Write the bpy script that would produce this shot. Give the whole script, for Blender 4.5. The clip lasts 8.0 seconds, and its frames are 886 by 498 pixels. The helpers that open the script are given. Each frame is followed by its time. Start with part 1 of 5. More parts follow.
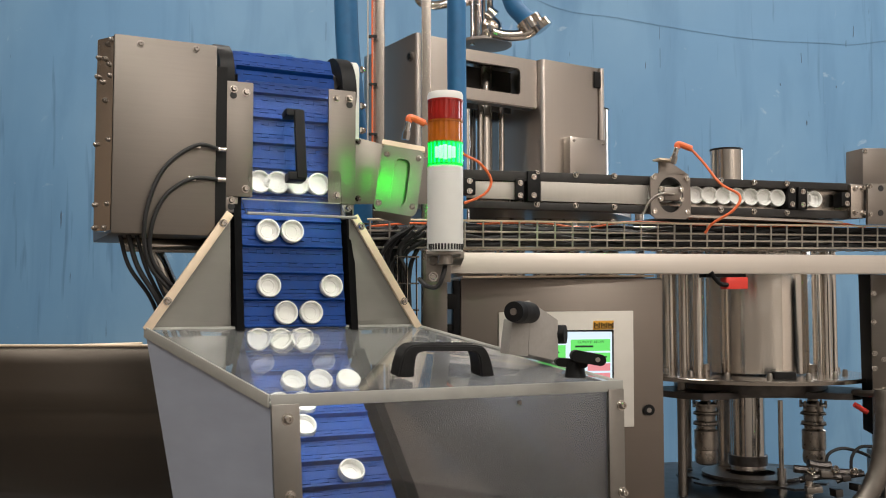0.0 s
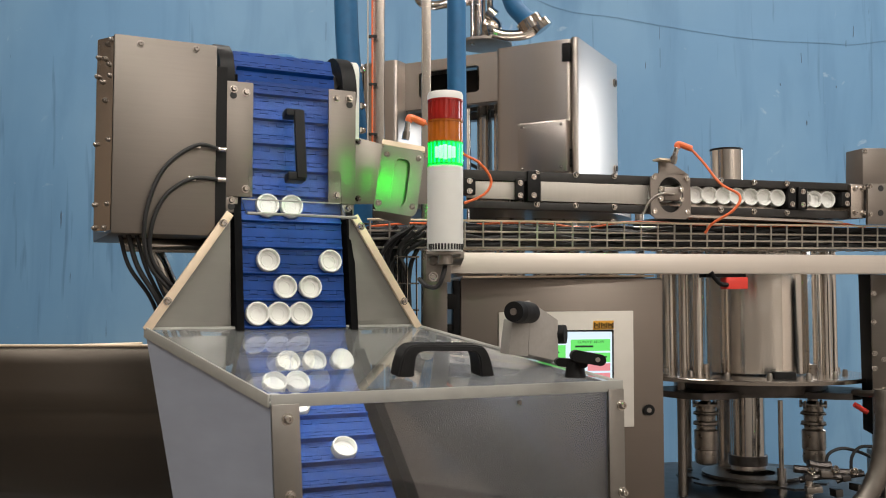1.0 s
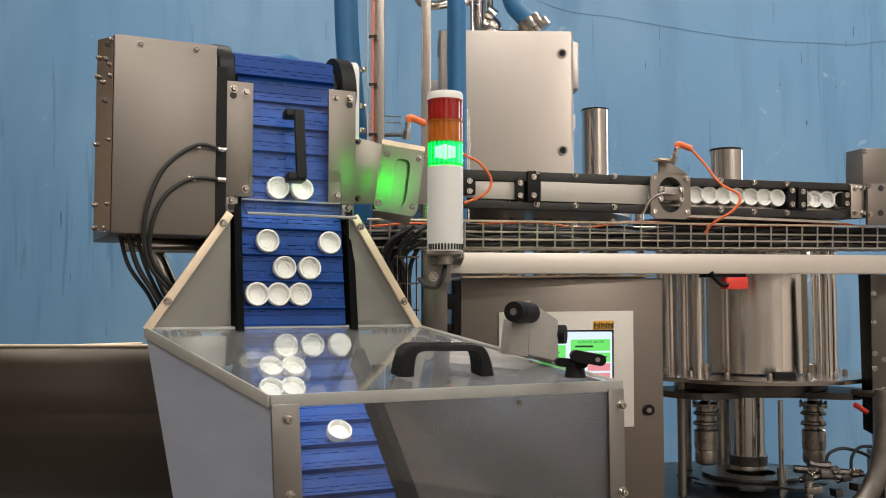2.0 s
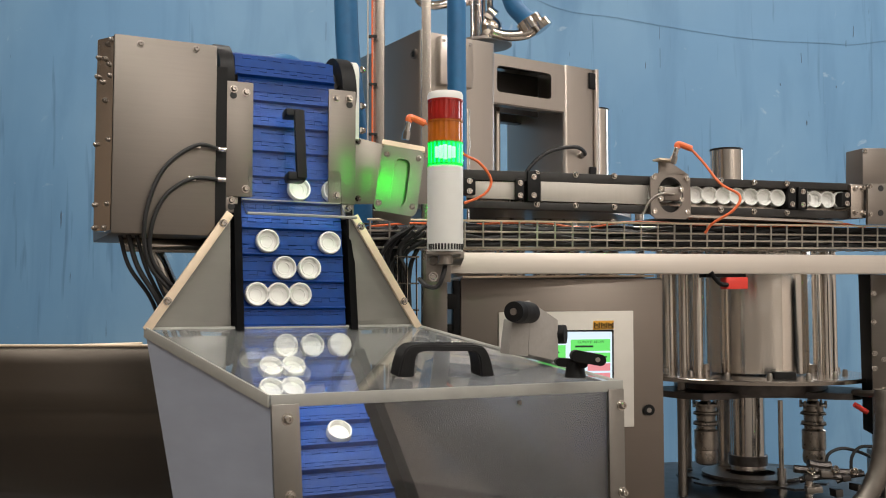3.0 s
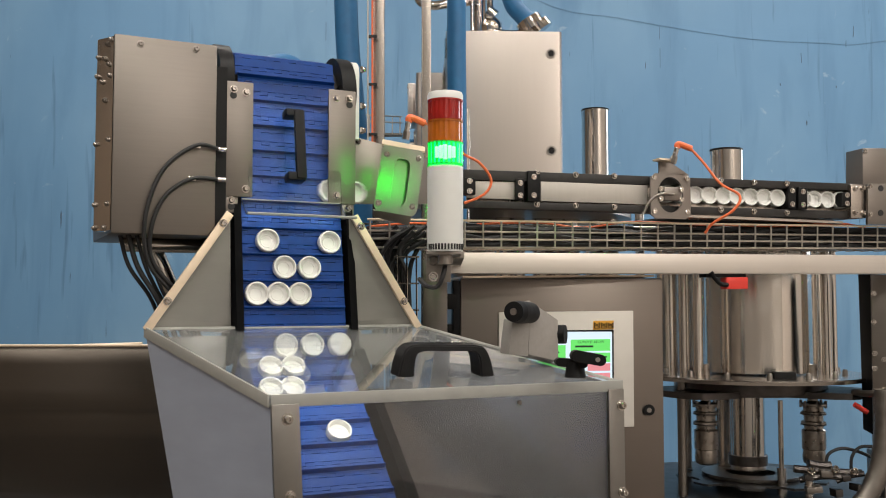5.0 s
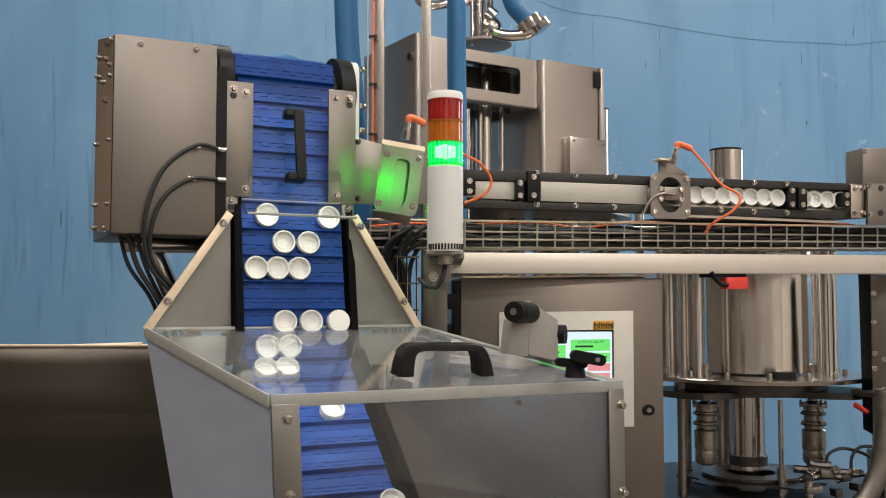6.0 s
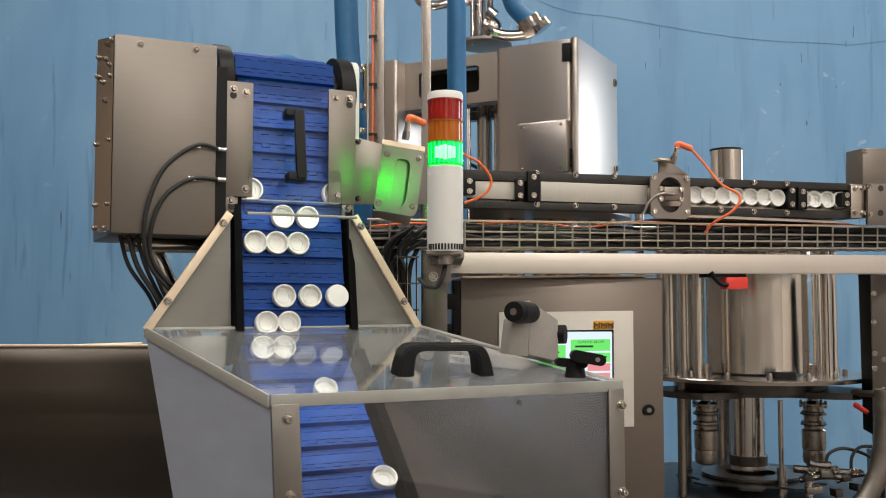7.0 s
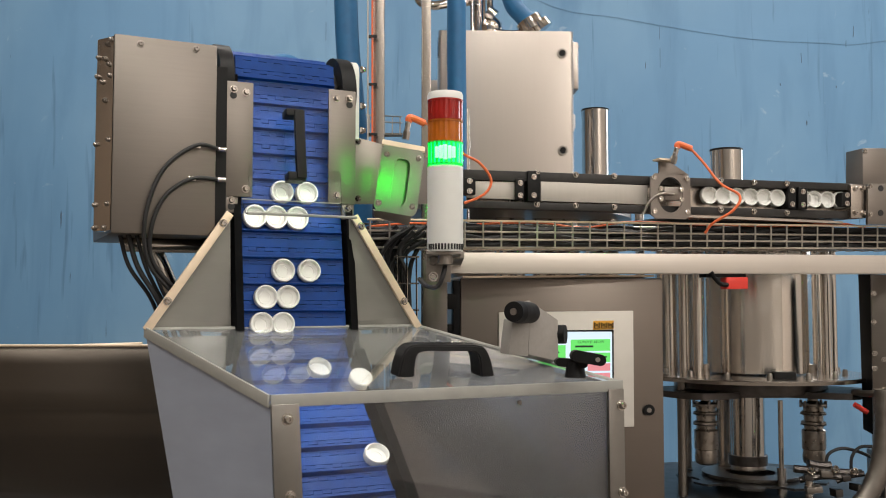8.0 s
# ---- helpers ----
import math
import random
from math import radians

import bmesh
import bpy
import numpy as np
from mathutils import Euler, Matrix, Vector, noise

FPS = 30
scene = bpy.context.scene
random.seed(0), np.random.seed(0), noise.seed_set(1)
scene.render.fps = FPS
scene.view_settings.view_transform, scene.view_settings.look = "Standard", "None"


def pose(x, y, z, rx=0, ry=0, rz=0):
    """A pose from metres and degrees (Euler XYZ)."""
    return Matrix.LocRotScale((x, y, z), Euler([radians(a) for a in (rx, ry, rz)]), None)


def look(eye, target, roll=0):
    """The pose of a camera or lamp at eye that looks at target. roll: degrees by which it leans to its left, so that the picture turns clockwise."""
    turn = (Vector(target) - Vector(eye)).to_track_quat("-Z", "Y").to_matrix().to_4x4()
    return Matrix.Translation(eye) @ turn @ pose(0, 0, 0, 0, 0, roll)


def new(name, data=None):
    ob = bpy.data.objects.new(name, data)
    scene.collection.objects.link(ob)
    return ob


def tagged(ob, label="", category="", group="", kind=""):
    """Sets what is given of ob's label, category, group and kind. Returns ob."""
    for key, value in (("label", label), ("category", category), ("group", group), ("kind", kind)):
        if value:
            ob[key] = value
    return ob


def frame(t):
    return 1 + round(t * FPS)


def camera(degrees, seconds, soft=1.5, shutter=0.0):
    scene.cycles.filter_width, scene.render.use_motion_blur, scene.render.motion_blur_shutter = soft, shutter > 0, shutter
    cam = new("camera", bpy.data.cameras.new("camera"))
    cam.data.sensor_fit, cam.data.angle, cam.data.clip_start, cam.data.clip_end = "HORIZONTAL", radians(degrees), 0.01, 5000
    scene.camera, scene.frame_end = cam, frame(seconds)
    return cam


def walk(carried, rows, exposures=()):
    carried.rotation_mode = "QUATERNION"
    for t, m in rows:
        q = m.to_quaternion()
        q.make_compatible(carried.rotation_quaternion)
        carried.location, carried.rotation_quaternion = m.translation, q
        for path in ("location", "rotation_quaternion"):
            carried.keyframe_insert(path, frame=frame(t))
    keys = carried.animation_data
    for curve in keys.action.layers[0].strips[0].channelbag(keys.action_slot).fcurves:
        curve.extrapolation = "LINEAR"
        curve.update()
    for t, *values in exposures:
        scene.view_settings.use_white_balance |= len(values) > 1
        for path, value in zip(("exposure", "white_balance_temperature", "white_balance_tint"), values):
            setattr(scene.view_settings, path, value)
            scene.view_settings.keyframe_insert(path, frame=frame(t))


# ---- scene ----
cam = camera(50, 8.0, soft=1.05, shutter=0.5)
EYE = pose(0, 0, 1.5, 93.37, 0, 0)
walk(cam, [(0.0, EYE), (8.0, EYE)], exposures=[(0.0, 0.08), (8.0, 0.08)])

# ---- world and lamps ----
world = bpy.data.worlds.new("world")
scene.world = world
world.use_nodes = True
world.node_tree.nodes["Background"].inputs[0].default_value = (0.6, 0.7, 0.85, 1)
world.node_tree.nodes["Background"].inputs[1].default_value = 0.05


def area_lamp(name, m, sx, sy, watts, colour):
    data = bpy.data.lights.new(name, "AREA")
    data.shape, data.size, data.size_y, data.energy, data.color = "RECTANGLE", sx, sy, watts, colour
    ob = new(name, data)
    ob.matrix_basis = m
    return ob


# ceiling battens, assumed and unseen, placed as fill; daylight from the unseen blue-wall window
BATTENS = [(-2.2, 0.6, 42), (0.6, 0.6, 40), (3.2, 0.6, 64), (-2.2, -2.0, 40), (0.6, -2.0, 62), (3.6, -3.3, 130), (-1.2, 2.9, 40), (1.8, 2.9, 42)]
for bx, by, watts in BATTENS:
    area_lamp("batten_lamp", pose(bx, by, 4.16), 1.5, 0.12, watts, (1.0, 0.935, 0.86))
area_lamp("window_daylight", look((3.3, 4.36, 2.35), (0.6, 2.2, 1.6)), 0.9, 0.9, 12, (0.92, 0.96, 1.0))


# ---- materials ----
def nodes_of(name):
    mat = bpy.data.materials.new(name)
    mat.use_nodes = True
    nt = mat.node_tree
    return mat, nt, nt.nodes["Principled BSDF"]


def textured(name, base, rough=0.5, metal=0.0, grain=(30, 30, 30), vary=0.12, rough_vary=0.1, bump=0.0, stains=4.0, tint=None, spec=0.5, turned=0.0):
    """Principled surface with fine stretched grain and broad stains in object space; turned: lathe marks round z."""
    mat, nt, bsdf = nodes_of(name)
    n, l = nt.nodes, nt.links
    co = n.new("ShaderNodeTexCoord")
    mp = n.new("ShaderNodeMapping")
    mp.inputs["Scale"].default_value = grain
    fine = n.new("ShaderNodeTexNoise")
    fine.inputs["Scale"].default_value, fine.inputs["Detail"].default_value = 1.0, 5.0
    broad = n.new("ShaderNodeTexNoise")
    broad.inputs["Scale"].default_value, broad.inputs["Detail"].default_value = stains, 4.0
    l.new(co.outputs["Object"], mp.inputs["Vector"])
    l.new(mp.outputs["Vector"], fine.inputs["Vector"])
    l.new(co.outputs["Object"], broad.inputs["Vector"])
    add = n.new("ShaderNodeMath")
    add.operation = "ADD"
    l.new(fine.outputs["Fac"], add.inputs[0])
    l.new(broad.outputs["Fac"], add.inputs[1])
    ramp = n.new("ShaderNodeMapRange")
    ramp.inputs["From Min"].default_value, ramp.inputs["From Max"].default_value = 0.6, 1.4
    l.new(add.outputs[0], ramp.inputs["Value"])
    mix = n.new("ShaderNodeMix")
    mix.data_type = "RGBA"
    dark = tuple(c * (1 - vary) for c in base)
    light = tuple(min(1, c * (1 + vary)) for c in (tint or base))
    mix.inputs[6].default_value, mix.inputs[7].default_value = (*dark, 1), (*light, 1)
    l.new(ramp.outputs["Result"], mix.inputs[0])
    l.new(mix.outputs[2], bsdf.inputs["Base Color"])
    rr = n.new("ShaderNodeMapRange")
    rr.inputs["To Min"].default_value, rr.inputs["To Max"].default_value = max(0.03, rough - rough_vary), min(1, rough + rough_vary)
    l.new(fine.outputs["Fac"], rr.inputs["Value"])
    l.new(rr.outputs["Result"], bsdf.inputs["Roughness"])
    bsdf.inputs["Metallic"].default_value = metal
    bsdf.inputs["Specular IOR Level"].default_value = spec
    if turned:
        tg = n.new("ShaderNodeTangent")
        tg.direction_type, tg.axis = "RADIAL", "Z"
        l.new(tg.outputs[0], bsdf.inputs["Tangent"])
        bsdf.inputs["Anisotropic"].default_value = turned
        bsdf.inputs["Anisotropic Rotation"].default_value = 0.25
        # slight lengthwise waves of the rolled sheet
        wm = n.new("ShaderNodeMapping")
        wm.inputs["Scale"].default_value = (13, 13, 0.5)
        wave = n.new("ShaderNodeTexNoise")
        wave.inputs["Scale"].default_value, wave.inputs["Detail"].default_value = 1.0, 1.5
        wb = n.new("ShaderNodeBump")
        wb.inputs["Strength"].default_value, wb.inputs["Distance"].default_value = 0.75, 0.02
        l.new(co.outputs["Object"], wm.inputs["Vector"])
        l.new(wm.outputs["Vector"], wave.inputs["Vector"])
        l.new(wave.outputs["Fac"], wb.inputs["Height"])
        l.new(wb.outputs["Normal"], bsdf.inputs["Normal"])
    if bump:
        bp = n.new("ShaderNodeBump")
        bp.inputs["Strength"].default_value, bp.inputs["Distance"].default_value = bump, 0.001
        l.new(fine.outputs["Fac"], bp.inputs["Height"])
        l.new(bp.outputs["Normal"], bsdf.inputs["Normal"])
    return mat


def clear(name, tint, rough=0.02, haze=0.02):
    """Clear polycarbonate sheet: real glass with a faint, uneven milky haze."""
    mat, nt, bsdf = nodes_of(name)
    n, l = nt.nodes, nt.links
    gl = n.new("ShaderNodeBsdfGlass")
    gl.inputs["Color"].default_value = (*tint, 1)
    gl.inputs["Roughness"].default_value, gl.inputs["IOR"].default_value = rough, 1.56
    df = n.new("ShaderNodeBsdfDiffuse")
    df.inputs[0].default_value = (0.66, 0.67, 0.67, 1)
    co = n.new("ShaderNodeTexCoord")
    nz = n.new("ShaderNodeTexNoise")
    nz.inputs["Scale"].default_value, nz.inputs["Detail"].default_value = 7.0, 6.0
    l.new(co.outputs["Object"], nz.inputs["Vector"])
    mr = n.new("ShaderNodeMapRange")
    mr.inputs["From Min"].default_value, mr.inputs["From Max"].default_value = 0.3, 0.7
    mr.inputs["To Min"].default_value, mr.inputs["To Max"].default_value = haze * 0.5, haze * 1.5
    l.new(nz.outputs["Fac"], mr.inputs["Value"])
    mix = n.new("ShaderNodeMixShader")
    l.new(mr.outputs["Result"], mix.inputs[0])
    l.new(gl.outputs[0], mix.inputs[1])
    l.new(df.outputs[0], mix.inputs[2])
    l.new(mix.outputs[0], n["Material Output"].inputs[0])
    return mat


def glowing(name, base, strength, emit):
    mat, nt, bsdf = nodes_of(name)
    bsdf.inputs["Base Color"].default_value = (*base, 1)
    bsdf.inputs["Emission Color"].default_value = (*emit, 1)
    bsdf.inputs["Emission Strength"].default_value = strength
    bsdf.inputs["Roughness"].default_value = 0.25
    return mat


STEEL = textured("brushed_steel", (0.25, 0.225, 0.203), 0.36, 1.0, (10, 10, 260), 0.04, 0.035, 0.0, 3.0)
# lighter copy of the brushed steel, used on level plates
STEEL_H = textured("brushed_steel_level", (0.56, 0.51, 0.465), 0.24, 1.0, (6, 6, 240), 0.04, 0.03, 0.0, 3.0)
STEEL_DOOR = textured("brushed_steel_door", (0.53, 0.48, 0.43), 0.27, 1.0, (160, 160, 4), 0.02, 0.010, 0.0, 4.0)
TURRET_STEEL = textured("turret_steel", (0.55, 0.50, 0.455), 0.30, 1.0, (160, 160, 4), 0.02, 0.010, 0.0, 4.0)
DRUM_STEEL = textured("turned_drum_steel", (0.82, 0.76, 0.69), 0.17, 1.0, (220, 220, 6), 0.08, 0.03, 0.0, 6.0, None, 0.5, 0.8)
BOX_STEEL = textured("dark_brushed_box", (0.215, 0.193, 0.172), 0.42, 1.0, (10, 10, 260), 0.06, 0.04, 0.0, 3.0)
TRACK_STEEL = textured("matt_track_steel", (0.46, 0.43, 0.39), 0.45, 0.45, (160, 160, 8), 0.05, 0.05, 0.0, 5.0)
RAIL = textured("worn_black_rail", (0.030, 0.028, 0.027), 0.42, 0.0, (60, 60, 60), 0.35, 0.12, 0.08, 12.0, None, 0.3)
TRAY_WIRE = textured("zinc_tray_wire", (0.50, 0.46, 0.41), 0.32, 0.9, (60, 60, 60), 0.2, 0.1, 0.05, 9.0)
WIRE_BLUE = textured("wall_wire", (0.12, 0.235, 0.36), 0.6)
STEEL_SATIN = textured("satin_steel_plate", (0.33, 0.32, 0.30), 0.29, 1.0, (60, 60, 60), 0.05, 0.03, 0.0, 6.0)
STEEL_BEAM = textured("satin_beam_steel", (0.72, 0.66, 0.595), 0.40, 0.70, (5, 5, 200), 0.04, 0.04, 0.0, 3.0)
STEEL_BIN = textured("dark_cabinet_steel", (0.185, 0.161, 0.141), 0.30, 1.0, (5, 5, 160), 0.025, 0.02, 0.0, 3.0)
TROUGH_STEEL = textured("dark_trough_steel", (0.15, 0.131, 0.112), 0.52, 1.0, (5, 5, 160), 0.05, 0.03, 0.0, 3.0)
WING = textured("satin_grey_wing", (0.215, 0.21, 0.19), 0.14, 0.0, (12, 12, 40), 0.10, 0.04, 0.0, 6.0, None, 0.9)
POLISHED = textured("polished_steel", (0.64, 0.60, 0.555), 0.13, 1.0, (200, 200, 8), 0.08, 0.05, 0.02, 6.0)
STEEL_DULL = textured("dull_steel", (0.30, 0.272, 0.245), 0.42, 1.0, (40, 40, 40), 0.2, 0.1, 0.1, 9.0)
HEAD_STEEL = textured("worn_head_steel", (0.38, 0.34, 0.30), 0.3, 1.0, (90, 90, 90), 0.3, 0.1, 0.05, 25.0)
# pale warm colour stands in for light caught on steel edges and rims
STEEL_LIT = textured("lit_steel_edge", (0.82, 0.67, 0.50), 0.45, 0.35, (60, 60, 60), 0.12, 0.1, 0.05, 9.0)
# the slight blue in this base stands in for the belt's reflection
SHEET = textured("satin_sheet", (0.35, 0.355, 0.385), 0.17, 0.74, (14, 14, 60), 0.06, 0.04, 0.0, 5.0)
BLACK = textured("black_plastic", (0.007, 0.007, 0.0075), 0.45, 0.0, (60, 60, 60), 0.3, 0.1, 0.1, 12.0, None, 0.2)
GUIDE_BLACK = textured("matt_black_guide", (0.006, 0.006, 0.0065), 0.85, 0.0, (60, 60, 60), 0.3, 0.05, 0.1, 12.0, None, 0.05)
RUBBER = textured("black_rubber", (0.014, 0.014, 0.015), 0.55, 0.0, (80, 80, 80), 0.3, 0.1, 0.1, 12.0)
DARK_METAL = textured("oiled_dark_steel", (0.10, 0.09, 0.085), 0.35, 0.9, (50, 50, 50), 0.4, 0.15, 0.2, 18.0)
BELT_BLUE = textured("blue_belt_plastic", (0.004, 0.046, 0.235), 0.42, 0.0, (45, 45, 45), 0.22, 0.1, 0.08, 14.0, None, 0.18)
CAP_WHITE = textured("white_cap_plastic", (0.80, 0.80, 0.77), 0.38, 0.0, (90, 90, 90), 0.03, 0.06, 0.02, 30.0)
HOSE_BLUE = textured("blue_hose", (0.016, 0.13, 0.30), 0.5, 0.0, (60, 60, 60), 0.15, 0.1, 0.1, 10.0)
WALL_OFFWHITE = textured("white_lamp_body", (0.72, 0.73, 0.70), 0.3, 0.0, (40, 40, 40), 0.03, 0.05, 0.0, 8.0)
ORANGE = textured("orange_cable", (0.80, 0.16, 0.05), 0.4, 0.0, (90, 90, 90), 0.1, 0.1, 0.0, 20.0)
RED = textured("red_plastic", (0.72, 0.05, 0.035), 0.38, 0.0, (60, 60, 60), 0.1, 0.1, 0.0, 15.0)
GREY_CAST = textured("grey_cast_plastic", (0.27, 0.25, 0.23), 0.5, 0.0, (120, 120, 120), 0.1, 0.1, 0.2, 15.0)
BEZEL = textured("pale_panel_paint", (0.62, 0.59, 0.54), 0.42, 0.2, (30, 30, 30), 0.05, 0.08, 0.02, 8.0)
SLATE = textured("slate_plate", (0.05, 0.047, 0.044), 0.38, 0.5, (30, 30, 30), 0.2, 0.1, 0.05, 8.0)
CLEAR = clear("clear_polycarbonate", (0.97, 0.98, 0.98), 0.0, 0.006)
# faint diffuse veil stands in for grey light reflected by the front pane
VEILED = clear("veiled_polycarbonate", (0.93, 0.94, 0.94), 0.0, 0.006)
HAZY = clear("hazy_polycarbonate", (0.86, 0.87, 0.865), 0.012, 0.06)
FROSTED = textured("frosted_sheet", (0.31, 0.345, 0.42), 0.17, 0.0, (8, 8, 30), 0.10, 0.06, 0.02, 5.0)
CLEAR_EDGE = textured("polycarbonate_edge", (0.32, 0.32, 0.295), 0.35, 0.0, (40, 40, 40), 0.1, 0.1, 0.0, 12.0)
LENS_RED = textured("red_lens", (0.30, 0.012, 0.008), 0.18, 0.0, (60, 60, 60), 0.2, 0.05, 0.0, 20.0)
LENS_AMBER = textured("amber_lens", (0.42, 0.11, 0.008), 0.18, 0.0, (60, 60, 60), 0.2, 0.05, 0.0, 20.0)
LENS_GREEN = glowing("green_lens_lit", (0.005, 0.4, 0.05), 22.0, (0.0, 1.0, 0.015))
# dimmer copy of the lit lens, for painted rib shading and rims
LENS_DIM = glowing("green_lens_dim", (0.005, 0.25, 0.05), 0.22, (0.0, 1.0, 0.10))
LENS_CORE = glowing("green_core_lit", (0.3, 0.9, 0.5), 0.85, (0.36, 1.0, 0.5))
LCD_WHITE = glowing("screen_white", (0.02, 0.02, 0.02), 1.0, (0.72, 0.86, 0.98))
LCD_GREEN = glowing("screen_green", (0.02, 0.02, 0.02), 0.9, (0.16, 0.85, 0.16))
LCD_PINK = glowing("screen_pink", (0.02, 0.02, 0.02), 0.8, (0.95, 0.33, 0.36))
LCD_TEXT = textured("screen_text", (0.01, 0.05, 0.02), 0.5)
STICKER = textured("orange_sticker", (0.85, 0.42, 0.04), 0.5, 0.0, (40, 40, 40), 0.05)
BATTEN_GLOW = glowing("batten_tube", (0.8, 0.8, 0.8), 6.0, (1.0, 0.92, 0.82))
SKY_GLOW = glowing("daylight_pane", (0.8, 0.8, 0.8), 1.3, (0.92, 0.96, 1.0))
# unseen floor, walls and ceiling, toned for what the steel should reflect
CONCRETE = textured("concrete_floor", (0.13, 0.115, 0.10), 0.6, 0.0, (25, 25, 25), 0.2, 0.1, 0.1, 2.0)
PLASTER = textured("unseen_brown_surface", (0.30, 0.235, 0.18), 0.8, 0.0, (15, 15, 15), 0.1, 0.1, 0.1, 1.0)
SCRAPE = textured("dark_scrape", (0.06, 0.12, 0.19), 0.7, 0.0, (200, 200, 30), 0.5)
GREY_WALL = textured("unseen_grey_wall", (0.35, 0.325, 0.30), 0.8, 0.0, (15, 15, 15), 0.1, 0.1, 0.1, 1.0)
REFLECTING_WALL = textured("pale_reflecting_wall", (0.56, 0.51, 0.47), 0.8, 0.0, (15, 15, 15), 0.1, 0.1, 0.1, 1.0)


def wall_paint():
    """Blue wall paint with pale scuffs, vertical runs and dark chips."""
    mat, nt, bsdf = nodes_of("blue_wall_paint")
    n, l = nt.nodes, nt.links
    co = n.new("ShaderNodeTexCoord")

    def layer(scale, detail, lo, hi, colour, prev, distort=0.0, amount=1.0):
        mp = n.new("ShaderNodeMapping")
        mp.inputs["Scale"].default_value = scale
        nz = n.new("ShaderNodeTexNoise")
        nz.inputs["Scale"].default_value, nz.inputs["Detail"].default_value, nz.inputs["Distortion"].default_value = 1.0, detail, distort
        mr = n.new("ShaderNodeMapRange")
        mr.inputs["From Min"].default_value, mr.inputs["From Max"].default_value, mr.inputs["To Max"].default_value = lo, hi, amount
        mx = n.new("ShaderNodeMix")
        mx.data_type = "RGBA"
        mx.inputs[7].default_value = (*colour, 1)
        l.new(co.outputs["Object"], mp.inputs["Vector"])
        l.new(mp.outputs["Vector"], nz.inputs["Vector"])
        l.new(nz.outputs["Fac"], mr.inputs["Value"])
        l.new(mr.outputs["Result"], mx.inputs[0])
        if prev is None:
            mx.inputs[6].default_value = (0.138, 0.300, 0.498, 1)
        else:
            l.new(prev, mx.inputs[6])
        return mx.outputs[2]

    c = layer((1.3, 1.3, 0.9), 4, 0.40, 0.72, (0.195, 0.368, 0.555), None)
    c = layer((7, 7, 1.2), 5, 0.50, 0.75, (0.105, 0.245, 0.425), c, 0.6, 0.8)
    c = layer((26, 26, 1.6), 4, 0.63, 0.74, (0.08, 0.185, 0.32), c, 0.4, 0.8)
    c = layer((9, 9, 9), 6, 0.69, 0.74, (0.36, 0.48, 0.60), c, 1.0, 0.5)
    c = layer((38, 38, 4), 3, 0.735, 0.76, (0.035, 0.06, 0.09), c, 0.0, 0.9)
    l.new(c, bsdf.inputs["Base Color"])
    bsdf.inputs["Roughness"].default_value = 0.55
    return mat


WALL_BLUE = wall_paint()


# ---- mesh helpers ----
def link_part(name, mesh, parent, label):
    ob = new(name, mesh)
    ob.parent = parent
    if label:
        tagged(ob, label)
    return ob


def world_of(ob):
    m = Matrix.Identity(4)
    while ob is not None:
        m = ob.matrix_basis @ m
        ob = ob.parent
    return m


def thing(name, label, category, m=None, group="", kind=""):
    ob = new(name)
    ob.empty_display_size = 0.05
    ob.matrix_basis = m or Matrix.Identity(4)
    return tagged(ob, label, category, group, kind)


def plain_faces(bm):
    """Indices of wide faces framed by narrow bevels: they stay flat, so that sheet metal reads as flat."""
    bm.normal_update()
    bm.faces.index_update()
    out = []
    for f in bm.faces:
        near = [g for e in f.edges if len(e.link_faces) == 2 and e.calc_face_angle(0) < 0.62 for g in e.link_faces if g is not f]
        if near and max(g.calc_area() for g in near) < 0.34 * f.calc_area():
            out.append(f.index)
    return out


def part(name, bm, material, parent=None, label="", local=False, smooth=True):
    """Links a bmesh as one mesh under parent. Its points are in world space unless local."""
    if parent is not None and not local:
        bm.transform(world_of(parent).inverted())
    bmesh.ops.recalc_face_normals(bm, faces=bm.faces)
    plain = plain_faces(bm) if smooth else ()
    me = bpy.data.meshes.new(name)
    bm.to_mesh(me)
    bm.free()
    if smooth:
        for p in me.polygons:
            p.use_smooth = True
        for i in plain:
            me.polygons[i].use_smooth = False
        me.set_sharp_from_angle(angle=radians(35))
    for mat in material if isinstance(material, (list, tuple)) else (material,):
        me.materials.append(mat)
    return link_part(name, me, parent, label)


def single(name, bm, material, label, category, group="", kind="", m=None, smooth=True):
    ob = part(name, bm, material, None, "", True, smooth)
    if m:
        ob.matrix_basis = m
    return tagged(ob, label, category, group, kind)


def B():
    return bmesh.new()


def hexa(bm, pts, bevel=0.0):
    """Eight corners: lower four round, then upper four round."""
    v = [bm.verts.new(p) for p in pts]
    fs = [bm.faces.new([v[i] for i in q]) for q in ((3, 2, 1, 0), (4, 5, 6, 7), (0, 1, 5, 4), (1, 2, 6, 5), (2, 3, 7, 6), (3, 0, 4, 7))]
    if bevel:
        edges = {e for f in fs for e in f.edges}
        bmesh.ops.bevel(bm, geom=list(edges), offset=bevel, segments=2, affect="EDGES", profile=0.6)
    return bm


def box(bm, c, s, m=None, bevel=0.0):
    x, y, z = s[0] / 2, s[1] / 2, s[2] / 2
    pts = [Vector(p) for p in ((-x, -y, -z), (x, -y, -z), (x, y, -z), (-x, y, -z), (-x, -y, z), (x, -y, z), (x, y, z), (-x, y, z))]
    pts = [((m @ p) if m else p) + Vector(c) for p in pts]
    return hexa(bm, pts, bevel)


